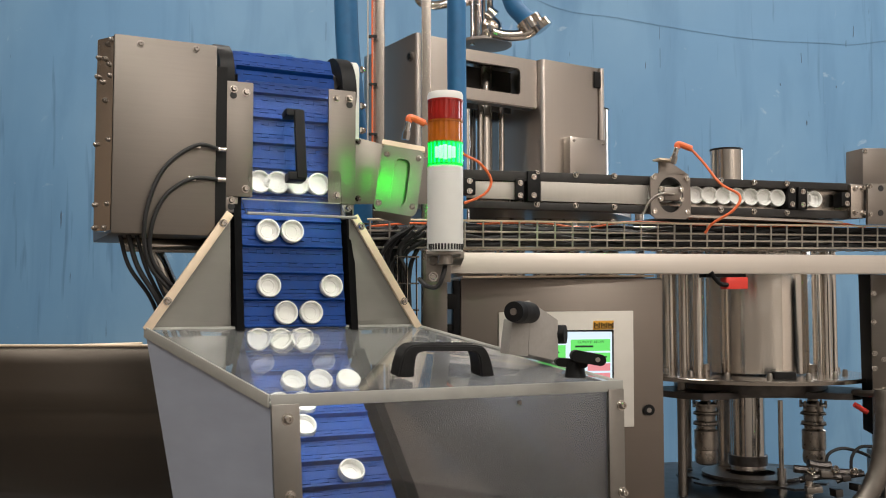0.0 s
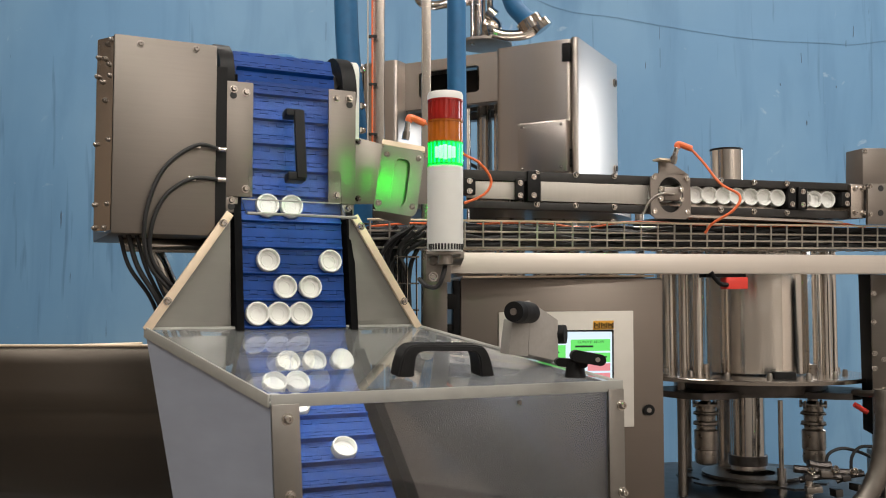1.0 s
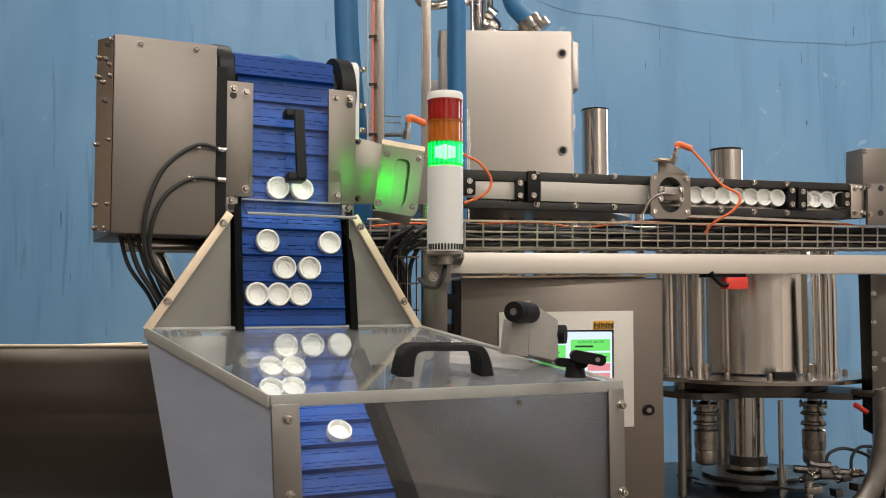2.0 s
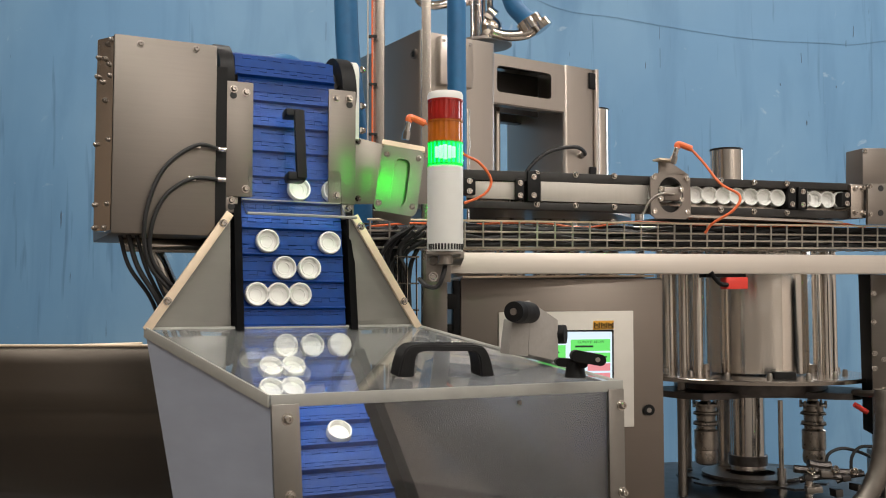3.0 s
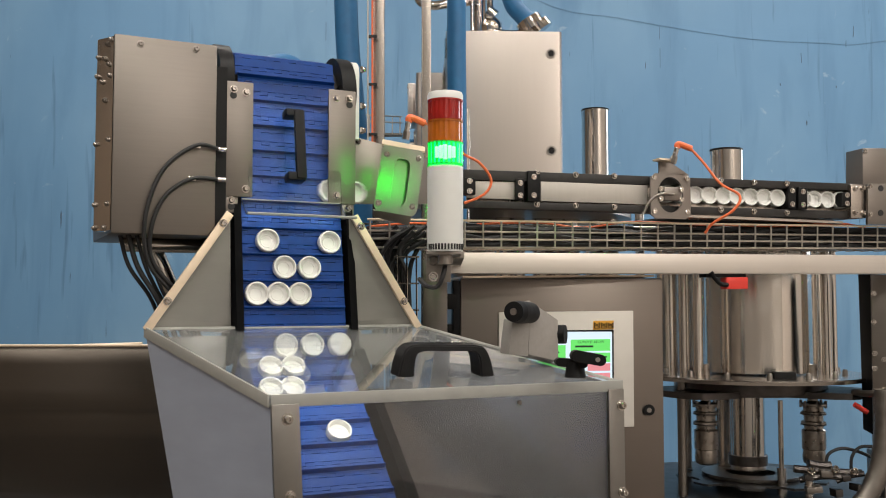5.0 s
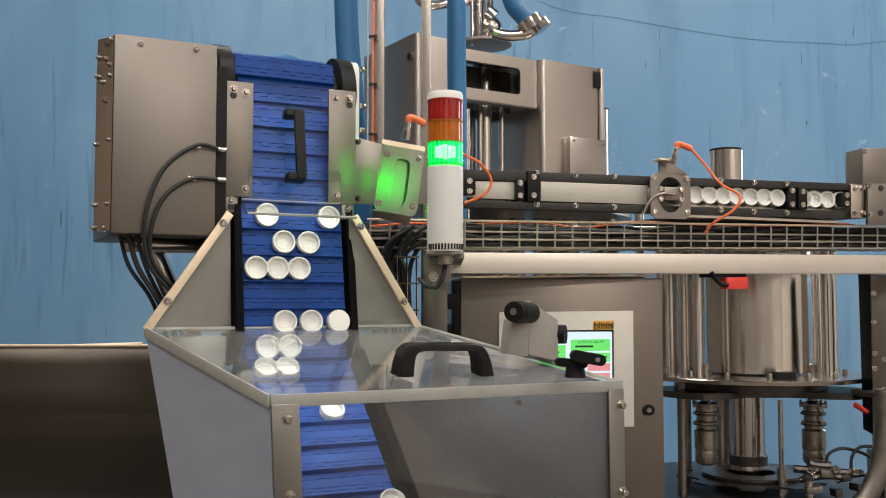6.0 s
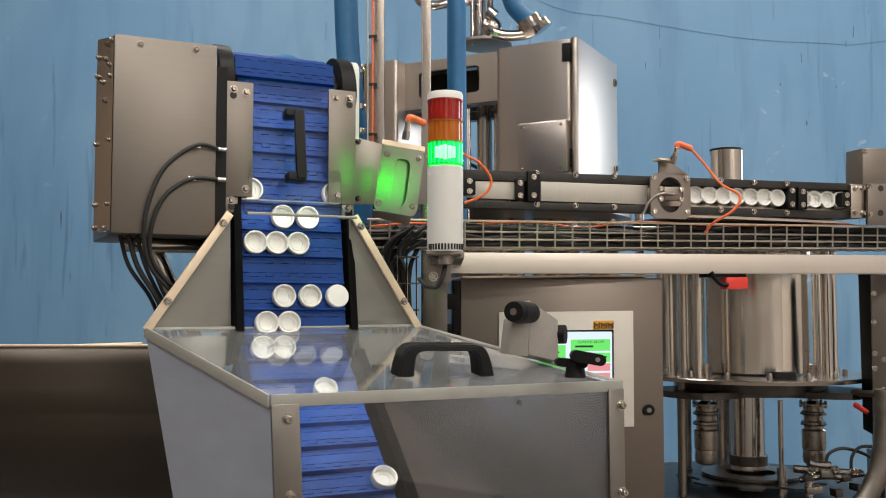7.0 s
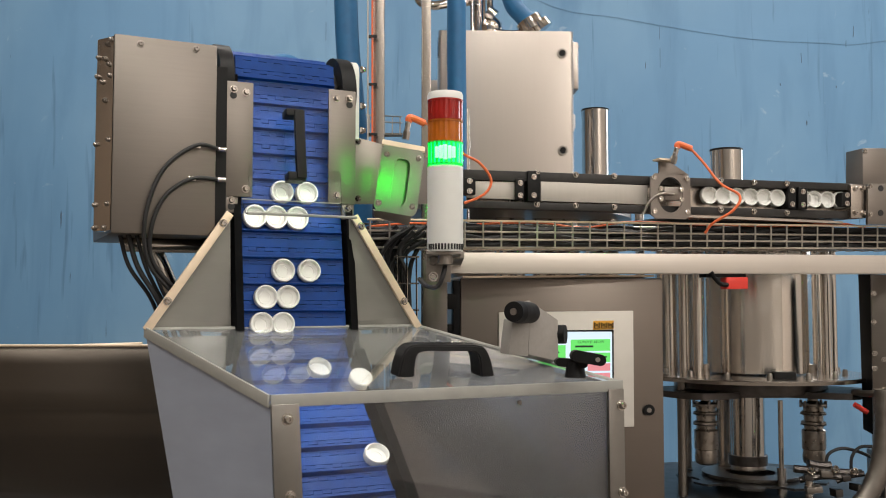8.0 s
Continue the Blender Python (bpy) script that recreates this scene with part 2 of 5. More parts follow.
def slab(bm, a, b, c, t, bevel=0.0):
    """A plate with one corner at a, sides a-b and a-c, and thickness t away from the camera's side (y)."""
    a, b, c = Vector(a), Vector(b), Vector(c)
    n = (b - a).cross(c - a).normalized()
    n = n if n.y > 0 else -n
    d = b + c - a
    o = n * t
    return hexa(bm, [c, d, d + o, c + o, a, b, b + o, a + o], bevel)


def plate4(bm, a, b, c, d, t, bevel=0.0):
    """A plate on four corners in order, thickness t along its normal (away in y)."""
    a, b, c, d = (Vector(p) for p in (a, b, c, d))
    n = (b - a).cross(d - a).normalized()
    n = n if n.y > 0 else -n
    o = n * t
    return hexa(bm, [d, c, c + o, d + o, a, b, b + o, a + o], bevel)


def basis(axis):
    w = Vector(axis).normalized()
    u = w.orthogonal().normalized()
    return u, w.cross(u), w


def rod(bm, p, q, r, seg=14, r2=None, caps=True):
    p, q = Vector(p), Vector(q)
    u, v, _ = basis(q - p)
    r2 = r if r2 is None else r2
    ra, rb = [], []
    for i in range(seg):
        a = 2 * math.pi * i / seg
        d = u * math.cos(a) + v * math.sin(a)
        ra.append(bm.verts.new(p + d * r))
        rb.append(bm.verts.new(q + d * r2))
    for i in range(seg):
        j = (i + 1) % seg
        bm.faces.new((ra[i], ra[j], rb[j], rb[i]))
    if caps:
        bm.faces.new(ra[::-1])
        bm.faces.new(rb)
    return bm


def lathe(bm, profile, m=None, seg=32):
    """Turns (radius, height) pairs about z; m places it."""
    m = m or Matrix.Identity(4)
    rings = []
    for r, z in profile:
        if r < 1e-6:
            rings.append([bm.verts.new(m @ Vector((0, 0, z)))])
        else:
            rings.append([bm.verts.new(m @ Vector((r * math.cos(2 * math.pi * i / seg), r * math.sin(2 * math.pi * i / seg), z))) for i in range(seg)])
    for a, b in zip(rings, rings[1:]):
        for i in range(seg):
            j = (i + 1) % seg
            if len(a) == 1 and len(b) == 1:
                continue
            if len(a) == 1:
                bm.faces.new((a[0], b[j], b[i]))
            elif len(b) == 1:
                bm.faces.new((a[i], a[j], b[0]))
            else:
                bm.faces.new((a[i], a[j], b[j], b[i]))
    return bm


def smooth_path(pts, steps=8):
    """Catmull-Rom through the points."""
    pts = [Vector(p) for p in pts]
    ext = [pts[0] * 2 - pts[1], *pts, pts[-1] * 2 - pts[-2]]
    out = []
    for i in range(1, len(ext) - 2):
        p0, p1, p2, p3 = ext[i - 1:i + 3]
        for k in range(steps):
            t = k / steps
            out.append(0.5 * (2 * p1 + (p2 - p0) * t + (2 * p0 - 5 * p1 + 4 * p2 - p3) * t * t + (3 * p1 - p0 - 3 * p2 + p3) * t ** 3))
    return out + [pts[-1]]


def tube(bm, pts, r, seg=10, steps=8, ridges=0.0):
    path = smooth_path(pts, steps)
    rings = []
    u = None
    for i, p in enumerate(path):
        w = (path[min(i + 1, len(path) - 1)] - path[max(i - 1, 0)]).normalized()
        if u is None:
            u = w.orthogonal().normalized()
        u = (u - w * u.dot(w)).normalized()
        v = w.cross(u)
        rr = r * (1 + ridges * (i % 2))
        rings.append([bm.verts.new(p + (u * math.cos(2 * math.pi * k / seg) + v * math.sin(2 * math.pi * k / seg)) * rr) for k in range(seg)])
    for a, b in zip(rings, rings[1:]):
        for k in range(seg):
            j = (k + 1) % seg
            bm.faces.new((a[k], a[j], b[j], b[k]))
    bm.faces.new(rings[0][::-1])
    bm.faces.new(rings[-1])
    return bm


def ring_plate(bm, outer, inner, t, m=None):
    """A flat plate of thickness t between two outlines with equally many points (x, z in the plane, y is depth)."""
    m = m or Matrix.Identity(4)
    loops = []
    for pts in (outer, inner):
        loops.append([[bm.verts.new(m @ Vector((x, y, z))) for x, z in pts] for y in (0.0, t)])
    k = len(outer)
    for i in range(k):
        j = (i + 1) % k
        for d in (0, 1):
            bm.faces.new((loops[0][d][i], loops[0][d][j], loops[1][d][j], loops[1][d][i]))
        for s in (0, 1):
            bm.faces.new((loops[s][0][i], loops[s][0][j], loops[s][1][j], loops[s][1][i]))
    return bm


def rounded(cx, cz, w, h, r, n=6):
    pts = []
    for sx, sz, a0 in ((1, 1, 0), (-1, 1, 90), (-1, -1, 180), (1, -1, 270)):
        for i in range(n):
            a = radians(a0 + 90 * i / (n - 1))
            pts.append((cx + sx * (w / 2 - r) + r * math.cos(a), cz + sz * (h / 2 - r) + r * math.sin(a)))
    return pts


def flat_shape(bm, pts, t, m=None):
    """A convex or star-shaped outline (x, z) extruded by t in y."""
    m = m or Matrix.Identity(4)
    rows = [[bm.verts.new(m @ Vector((x, y, z))) for x, z in pts] for y in (0.0, t)]
    k = len(pts)
    for i in range(k):
        j = (i + 1) % k
        bm.faces.new((rows[0][i], rows[0][j], rows[1][j], rows[1][i]))
    bm.faces.new(rows[0])
    bm.faces.new(rows[1][::-1])
    return bm


def bolt(parent, p, n=(0, -1, 0), r=0.0065, h=0.006, material=None, local=False):
    """Dome-headed bolt with a washer on a surface at p with outward normal n."""
    u, v, w = basis(n)
    m = Matrix((u, v, w)).transposed().to_4x4()
    m.translation = Vector(p)
    bm = B()
    lathe(bm, [(r * 1.35, -0.002), (r * 1.35, 0.0015), (r, 0.0015), (r, h * 0.6), (r * 0.7, h), (r * 0.4, h), (r * 0.35, h * 0.6), (0, h * 0.6)], m, 12)
    return part("bolt", bm, material or POLISHED, parent, "", local)


# ---- the room ----
def room():
    x0, x1, y0, y1, h = -4.6, 5.2, -4.2, 4.4, 4.4
    single("floor", box(B(), (0.3, 0.1, -0.1), (x1 - x0 + 0.6, y1 - y0 + 0.6, 0.2)), CONCRETE, "grey concrete workshop floor", "floor", kind="structure")
    single("ceiling", box(B(), (0.3, 0.1, h + 0.1), (x1 - x0 + 0.6, y1 - y0 + 0.6, 0.2)), PLASTER, "plain dim workshop ceiling", "ceiling", kind="structure")
    bm = B()
    # blue wall, with a tall window past the machine's far end
    box(bm, (-0.95, y1 + 0.1, h / 2), (7.3, 0.2, h))
    box(bm, (4.65, y1 + 0.1, h / 2), (1.1, 0.2, h))
    box(bm, (3.4, y1 + 0.1, 0.9), (1.4, 0.2, 1.8))
    box(bm, (3.4, y1 + 0.1, 3.8), (1.4, 0.2, 1.2))
    single("wall_north", bm, WALL_BLUE, "worn blue painted wall with scuffs and runs", "wall", kind="structure")
    north = bpy.data.objects["wall_north"]
    for x, top, low, wide in ((1.0178, 2.8053, 2.7459, 0.002), (1.0191, 2.7028, 2.6114, 0.0024), (1.6821, 2.6813, 2.6329, 0.0023), (1.9295, 2.8107, 2.7567, 0.003), (1.8932, 2.7405, 2.7082, 0.003), (1.5809, 2.5363, 2.5256, 0.0045), (-0.5503, 2.8269, 2.7405, 0.002), (1.8428, 2.5256, 2.5149, 0.0045)):
        part("scrape", box(B(), (x, y1 - 0.0005, (top + low) / 2), (wide, 0.001, top - low), pose(0, 0, 0, 0, 3 * math.sin(40 * x))), SCRAPE, north)
    single("wall_west", box(B(), (x0 - 0.1, 0.1, h / 2), (0.2, y1 - y0 + 0.4, h)), PLASTER, "unseen brown wall, toned for reflections", "wall", kind="structure")
    single("wall_south", box(B(), (0.3, y0 - 0.1, h / 2), (x1 - x0, 0.2, h)), GREY_WALL, "unseen grey-brown wall, toned for reflections", "wall", kind="structure")
    # kept pale as a reflector for faces turned to the right
    single("wall_east", box(B(), (x1 + 0.1, 0.1, h / 2), (0.2, y1 - y0 + 0.4, h)), REFLECTING_WALL, "unseen pale wall that brightens the steel's reflections", "wall", kind="structure")
    single("backdrop", box(B(), (3.4, y1 + 0.45, 2.5), (2.2, 0.05, 1.9)), SKY_GLOW, "pale daylight beyond the window", "backdrop", kind="structure")
    # fixtures for the assumed battens, all out of view
    for bx, by, watts in BATTENS:
        t = thing("ceiling_light", "assumed fluorescent batten, out of view under the ceiling", "lamp", pose(bx, by, 4.3), "ceiling battens")
        part("housing", box(B(), (0, 0, 0.03), (1.6, 0.16, 0.07), None, 0.01), WALL_OFFWHITE, t, local=True)
        part("tube", rod(B(), (-0.75, 0, -0.03), (0.75, 0, -0.03), 0.013), BATTEN_GLOW, t, "lit fluorescent tube", local=True)
    # slack line along the blue wall
    pts = [(-0.2, 4.398, 3.35), (0.4417, 4.397, 2.934), (0.8399, 4.397, 2.845), (1.37, 4.397, 2.756), (1.767, 4.397, 2.729), (2.081, 4.397, 2.74), (3.2, 4.398, 2.95)]
    single("wall_cable", tube(B(), pts, 0.0008, 6), WIRE_BLUE, "thin blue-grey cable slung along the wall", "cable")


room()

# ---- cap elevator ----
ELEV = pose(-0.2476, 1.575, 1.481, 0, 0, 26)
LEAN_UP, LEAN_LOW, BEND_Z, PITCH = radians(9), radians(47), -0.07, 0.0446
BEND = Vector((0.003, BEND_Z * math.tan(LEAN_UP), BEND_Z))
UP = Vector((0, math.sin(LEAN_UP), math.cos(LEAN_UP)))
LOW = Vector((0, math.sin(LEAN_LOW), math.cos(LEAN_LOW)))
TOP_S, ROLL_R = 0.482, 0.055


def belt_place(x, s, lift=0.0):
    """Pose on the belt's face: s metres above the bend along the belt; local z is outward, local y up the belt."""
    if s <= 0:
        p, lean = BEND + LOW * s, LEAN_LOW
    elif s <= TOP_S:
        p, lean = BEND + UP * s, LEAN_UP
    else:
        a = min((s - TOP_S) / ROLL_R, math.pi)
        extra = max(0.0, s - TOP_S - math.pi * ROLL_R)
        out = Vector((0, -math.cos(LEAN_UP), math.sin(LEAN_UP)))
        c = BEND + UP * TOP_S - out * ROLL_R
        p = c + (out * math.cos(a) + UP * math.sin(a)) * ROLL_R - UP * extra
        lean = LEAN_UP + a
    if abs(s) < 0.03:
        k = (s + 0.03) / 0.06
        lean = LEAN_LOW * (1 - k) + LEAN_UP * k
    y = Vector((0, math.sin(lean), math.cos(lean)))
    z = Vector((0, -math.cos(lean), math.sin(lean)))
    m = Matrix((Vector((1, 0, 0)), y, z)).transposed().to_4x4()
    m.translation = p + Vector((x, 0, 0)) + z * lift
    return m


def belt_travel(t):
    """Metres run since the start: it runs, pauses, and runs again."""
    return 0.0428 * (min(t, 1.75) + max(0.0, t - 4.98))


STEP_S0 = 0.1742 - 0.0749


def up_at(z, out=0.0, x=0.0):
    """A point over the upper belt face at height z, out metres before it."""
    return Vector((x, z * math.tan(LEAN_UP), z)) + Vector((0, -math.cos(LEAN_UP), math.sin(LEAN_UP))) * out


def belt_module(mesh_name):
    """One belt row: plate with hinge knuckles and a sloping flight."""
    bm = B()
    w = 0.177
    box(bm, (0, 0.0022, -0.004), (w, 0.0152, 0.008), None, 0.0006)
    box(bm, (0, 0.0248, -0.004), (w, 0.0152, 0.008), None, 0.0006)
    n = 13
    for y in (0.0135, 0.0361):
        for i in range(n):
            x = -w / 2 + w * (i + 0.5) / n
            box(bm, (x, y + (0.0005 if i % 2 else -0.0005), -0.0041), (w / n * 0.985, 0.0063, 0.008))
        box(bm, (0, y, -0.0064), (w, 0.009, 0.006))
    # flight
    x = w / 2 - 0.002
    hexa(bm, [(-x, -0.003, -0.002), (x, -0.003, -0.002), (x, 0.0035, -0.002), (-x, 0.0035, -0.002),
              (-x, -0.001, 0.0085), (x, -0.001, 0.0085), (x, 0.001, 0.0085), (-x, 0.001, 0.0085)])
    bmesh.ops.recalc_face_normals(bm, faces=bm.faces)
    me = bpy.data.meshes.new(mesh_name)
    bm.to_mesh(me)
    bm.free()
    me.materials.append(BELT_BLUE)
    return me


def cap_elevator():
    el = thing("cap_elevator", "upright cap elevator with a blue flighted belt", "conveyor", ELEV)
    me = belt_module("belt_slat")
    rows = []
    for k in range(-19, 13):
        ob = link_part("belt_slat", me, el, "")
        rows.append((ob, STEP_S0 + k * PITCH))
    # backing behind the belt and black side guides
    bm = B()
    for x in (-0.094, 0.1):
        for a, b in ((0.0, TOP_S),):
            p, q = BEND + UP * a, BEND + UP * b
            o = Vector((0, -math.cos(LEAN_UP), math.sin(LEAN_UP)))
            hexa(bm, [p + Vector((x - 0.006, 0, 0)) + o * 0.012, p + Vector((x + 0.006, 0, 0)) + o * 0.012, p + Vector((x + 0.006, 0, 0)) - o * 0.1, p + Vector((x - 0.006, 0, 0)) - o * 0.1,
                      q + Vector((x - 0.006, 0, 0)) + o * 0.012, q + Vector((x + 0.006, 0, 0)) + o * 0.012, q + Vector((x + 0.006, 0, 0)) - o * 0.1, q + Vector((x - 0.006, 0, 0)) - o * 0.1])
        side = Vector((0.010 if x > 0 else 0, 0, 0))
        p, q = BEND - LOW * 0.5 + side, BEND + side * 0.7
        o = Vector((0, -math.cos(LEAN_LOW), math.sin(LEAN_LOW)))
        hexa(bm, [p + Vector((x - 0.009, 0, 0)) + o * 0.016, p + Vector((x + 0.007, 0, 0)) + o * 0.016, p + Vector((x + 0.007, 0, 0)) - o * 0.1, p + Vector((x - 0.009, 0, 0)) - o * 0.1,
                  q + Vector((x - 0.009, 0, 0)) + o * 0.016, q + Vector((x + 0.007, 0, 0)) + o * 0.016, q + Vector((x + 0.007, 0, 0)) - o * 0.1, q + Vector((x - 0.009, 0, 0)) - o * 0.1])
    part("side_guide", bm, GUIDE_BLACK, el, "black plastic side guides", local=True)
    part("belt_bed", slab(B(), BEND + UP * 0.5 + Vector((-0.09, 0.03, 0)), BEND + UP * 0.5 + Vector((0.09, 0.03, 0)), BEND + Vector((-0.09, 0.03, 0)), 0.03), SLATE, el, local=True)
    # round black end flanges on the top roller
    out = Vector((0, -math.cos(LEAN_UP), math.sin(LEAN_UP)))
    c = BEND + UP * TOP_S - out * ROLL_R
    for x, w in ((-0.106, 0.012), (0.111, 0.013)):
        bm = B()
        rod(bm, c + Vector((x - w, 0, 0)), c + Vector((x + w, 0, 0)), 0.073, 36)
        part("end_flange", bm, BLACK, el, "round black roller flange", local=True)
    bm = B()
    rod(bm, c + Vector((-0.1, 0, 0)), c + Vector((0.1, 0, 0)), 0.045, 24)
    part("roller", bm, SLATE, el, local=True)
    # pale bearing plate past the far flange
    bm = B()
    arc = [(0.024 * math.cos(a * math.pi / 8), 0.024 * math.sin(a * math.pi / 8)) for a in range(9)] + [(-0.024, -0.12), (0.024, -0.12)]
    flat_shape(bm, arc, 0.010, Matrix.Translation(c + Vector((0.134, -0.035, 0.038))) @ pose(0, 0, 0, 0, 0, 90))
    bp = part("bearing_plate", bm, WALL_OFFWHITE, el, "off-white bearing plate", local=True)
    for z in (0.012, -0.055, -0.1):
        bolt(bp, c + Vector((0.146, -0.04, 0.038 + z)), (1, -0.6, 0), 0.005, 0.008, POLISHED, True)
    # steel side plates over the belt's edges
    face = Vector((0, -1, 0))
    for a, b, d, near in (((-0.1119, 0.012, 0.3863), (-0.0678, 0.012, 0.3909), (-0.1093, 0.012, 0.1958), 1), ((0.0632, 0.012, 0.3899), (0.1128, 0.012, 0.3949), (0.0646, 0.012, 0.192), -1)):
        a, b, d = Vector(a), Vector(b), Vector(d)
        b.z, d.x = a.z, a.x
        h, w = d - a, b - a
        sp = part("side_plate", slab(B(), a, b, d, 0.004, 0.0015), BOX_STEEL, el, "brushed steel side plate", local=True)
        for u, v in ((0.72, 0.09), (0.74, 0.93), (0.25, 0.07)) if near > 0 else ((0.28, 0.08), (0.3, 0.93), (0.75, 0.07)):
            bolt(sp, a + w * u + h * v, face, 0.0048, 0.007, local=True)
        u = 0.24 if near > 0 else 0.76
        hole = a + w * u + h * 0.125
        # black disc on the plate stands in for the shaded slot
        part("slot", rod(B(), hole + face * 0.001, hole - face * 0.002, 0.0058), RUBBER, sp, local=True)
        t = d + w * u - Vector((0, 0, 0.002))
        lg = part("lug", slab(B(), t + Vector((-0.011, 0.005, 0.004)), t + Vector((0.011, 0.005, 0.004)), t + Vector((-0.011, 0.005, -0.024)), 0.006, 0.0015), STEEL, el, local=True)
        bolt(lg, t + Vector((0, 0.005, -0.004)), face, 0.0048, 0.006, local=True)
        part("slot", rod(B(), t + Vector((0, 0.004, -0.014)), t + Vector((0, 0.007, -0.014)), 0.006), RUBBER, lg, local=True)
    # clear cover between the plates with a black pull handle and a folded lip
    cv = part("cover", slab(B(), up_at(0.392, 0.027, -0.075), up_at(0.392, 0.027, 0.085), up_at(0.187, 0.027, -0.075), 0.003), CLEAR, el, "clear polycarbonate cover", local=True)
    cv.visible_shadow = False
    hb = B()
    box(hb, up_at(0.276, 0.058, 0.005), (0.017, 0.010, 0.118), pose(0, 0, 0, -9), 0.002)
    box(hb, up_at(0.331, 0.047, -0.002), (0.03, 0.026, 0.012), pose(0, 0, 0, -9), 0.002)
    box(hb, up_at(0.222, 0.047, -0.002), (0.03, 0.026, 0.014), pose(0, 0, 0, -9), 0.002)
    part("handle", hb, BLACK, cv, "black bow handle", local=True)
    lip = part("lip", slab(B(), up_at(0.1865, 0.029, -0.0885), up_at(0.1865, 0.029, 0.082), up_at(0.160, 0.045, -0.0855), 0.003), CLEAR, el, "clear folded lip", local=True)
    lip.visible_shadow = False
    part("lip_edge", rod(B(), up_at(0.159, 0.047, -0.084), up_at(0.159, 0.047, 0.103), 0.0024, 6), CLEAR_EDGE, lip, "pale sawn edge", local=True)
    part("lip_edge", rod(B(), up_at(0.1865, 0.029, -0.088), up_at(0.1865, 0.029, 0.08), 0.0011, 6), CLEAR_EDGE, lip, local=True)
    # black frame side next to the drive box, and the post below it
    part("frame_side", box(B(), (-0.121, 0.075, 0.262), (0.018, 0.13, 0.29)), BLACK, el, local=True)
    part("post", rod(B(), (-0.215, 0.17, 0.15), (0.003, 0.13, -0.36), 0.016), POLISHED, el, "polished steel post", local=True)
    part("cross_tube", rod(B(), (-0.26, 0.1, 0.118), (-0.1, 0.1, 0.118), 0.012), POLISHED, el, local=True)
    part("leg", box(B(), (0.003, 0.12, -0.75), (0.06, 0.06, 1.46), None, 0.004), STEEL, el, local=True)
    return el, rows


def drive_box():
    bx = thing("drive_box", "brushed stainless steel drive box on the elevator", "control box", ELEV @ pose(-0.2105, 0.0, 0.284))
    w, d, h = 0.159, 0.25, 0.31
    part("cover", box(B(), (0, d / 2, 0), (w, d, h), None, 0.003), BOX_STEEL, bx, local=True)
    # chamfered side with its rows of bolts
    f0, f1 = Vector((-w / 2 - 0.0005, 0.001, 0)), Vector((-w / 2 - 0.021, 0.036, 0))
    hz = Vector((0, 0, h / 2 - 0.004))
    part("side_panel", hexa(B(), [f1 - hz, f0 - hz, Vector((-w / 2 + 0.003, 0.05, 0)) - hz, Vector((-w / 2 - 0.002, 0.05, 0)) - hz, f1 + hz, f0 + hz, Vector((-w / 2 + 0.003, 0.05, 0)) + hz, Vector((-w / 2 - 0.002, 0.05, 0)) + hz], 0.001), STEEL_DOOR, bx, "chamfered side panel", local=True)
    out = Vector((-0.036, -0.0205, 0)).normalized()
    for k, z in ((0.15, 0.146), (0.35, 0.14), (0.9, 0.122), (0.5, 0.118), (0.25, 0.108), (0.2, 0.09), (0.95, 0.092), (0.65, 0.082), (0.45, 0.052), (0.95, -0.015), (0.2, -0.01), (0.95, -0.11), (0.2, -0.11), (0.95, -0.146), (0.35, -0.146)):
        bolt(bx, f0.lerp(f1, k) + Vector((0, 0, z)) + out * 0.0005, out, 0.0030, 0.004, STEEL_DULL, True)
    for x, z in ((-0.04, 0.143), (0.046, 0.145)):
        bolt(bx, (x, 0, z), (0, -1, 0), 0.0045, 0.004, STEEL_DULL, True)
    # sensor cables with their clips
    for pts, clip in (([(0.085, -0.004, -0.015), (0.045, -0.012, -0.013), (-0.005, -0.012, -0.055), (-0.03, -0.01, -0.13), (-0.022, 0.0, -0.2), (0.02, 0.01, -0.25)], (0.047, -0.008, -0.014)),
                      ([(0.085, -0.004, -0.064), (0.04, -0.01, -0.066), (0.0, -0.01, -0.095), (-0.02, -0.008, -0.145), (-0.015, 0.0, -0.2), (0.04, 0.01, -0.26)], (0.04, -0.008, -0.066))):
        part("cable", tube(B(), pts, 0.0034, 8), RUBBER, bx, "black sensor cable", local=True)
        part("clip", box(B(), clip, (0.012, 0.008, 0.007), None, 0.001), POLISHED, bx, local=True)
    for z in (-0.015, -0.064):
        part("plug", rod(B(), (0.082, -0.004, z), (0.094, -0.004, z), 0.004), POLISHED, bx, local=True)
    return bx


ELEVATOR, BELT_ROWS = cap_elevator()
drive_box()


def hanging_cables():
    for i, (dx, dy, r) in enumerate(((0, 0, 0.0042), (0.014, 0.01, 0.0034), (0.024, 0.0, 0.003), (-0.01, 0.02, 0.0034))):
        pts = [ELEV @ Vector(p) for p in ((-0.26 + dx, 0.03 + dy, 0.13), (-0.245 + dx, 0.03 + dy, 0.08), (-0.215 + dx * 0.6, 0.03 + dy, 0.03), (-0.185 + dx, 0.04 + dy, -0.03), (-0.15 + dx, 0.07, -0.09), (-0.07, 0.12 + dx, -0.2))]
        single("cable", tube(B(), pts, r, 8), RUBBER, "black cable hanging below the drive box", "cable", "hanging cables")


hanging_cables()


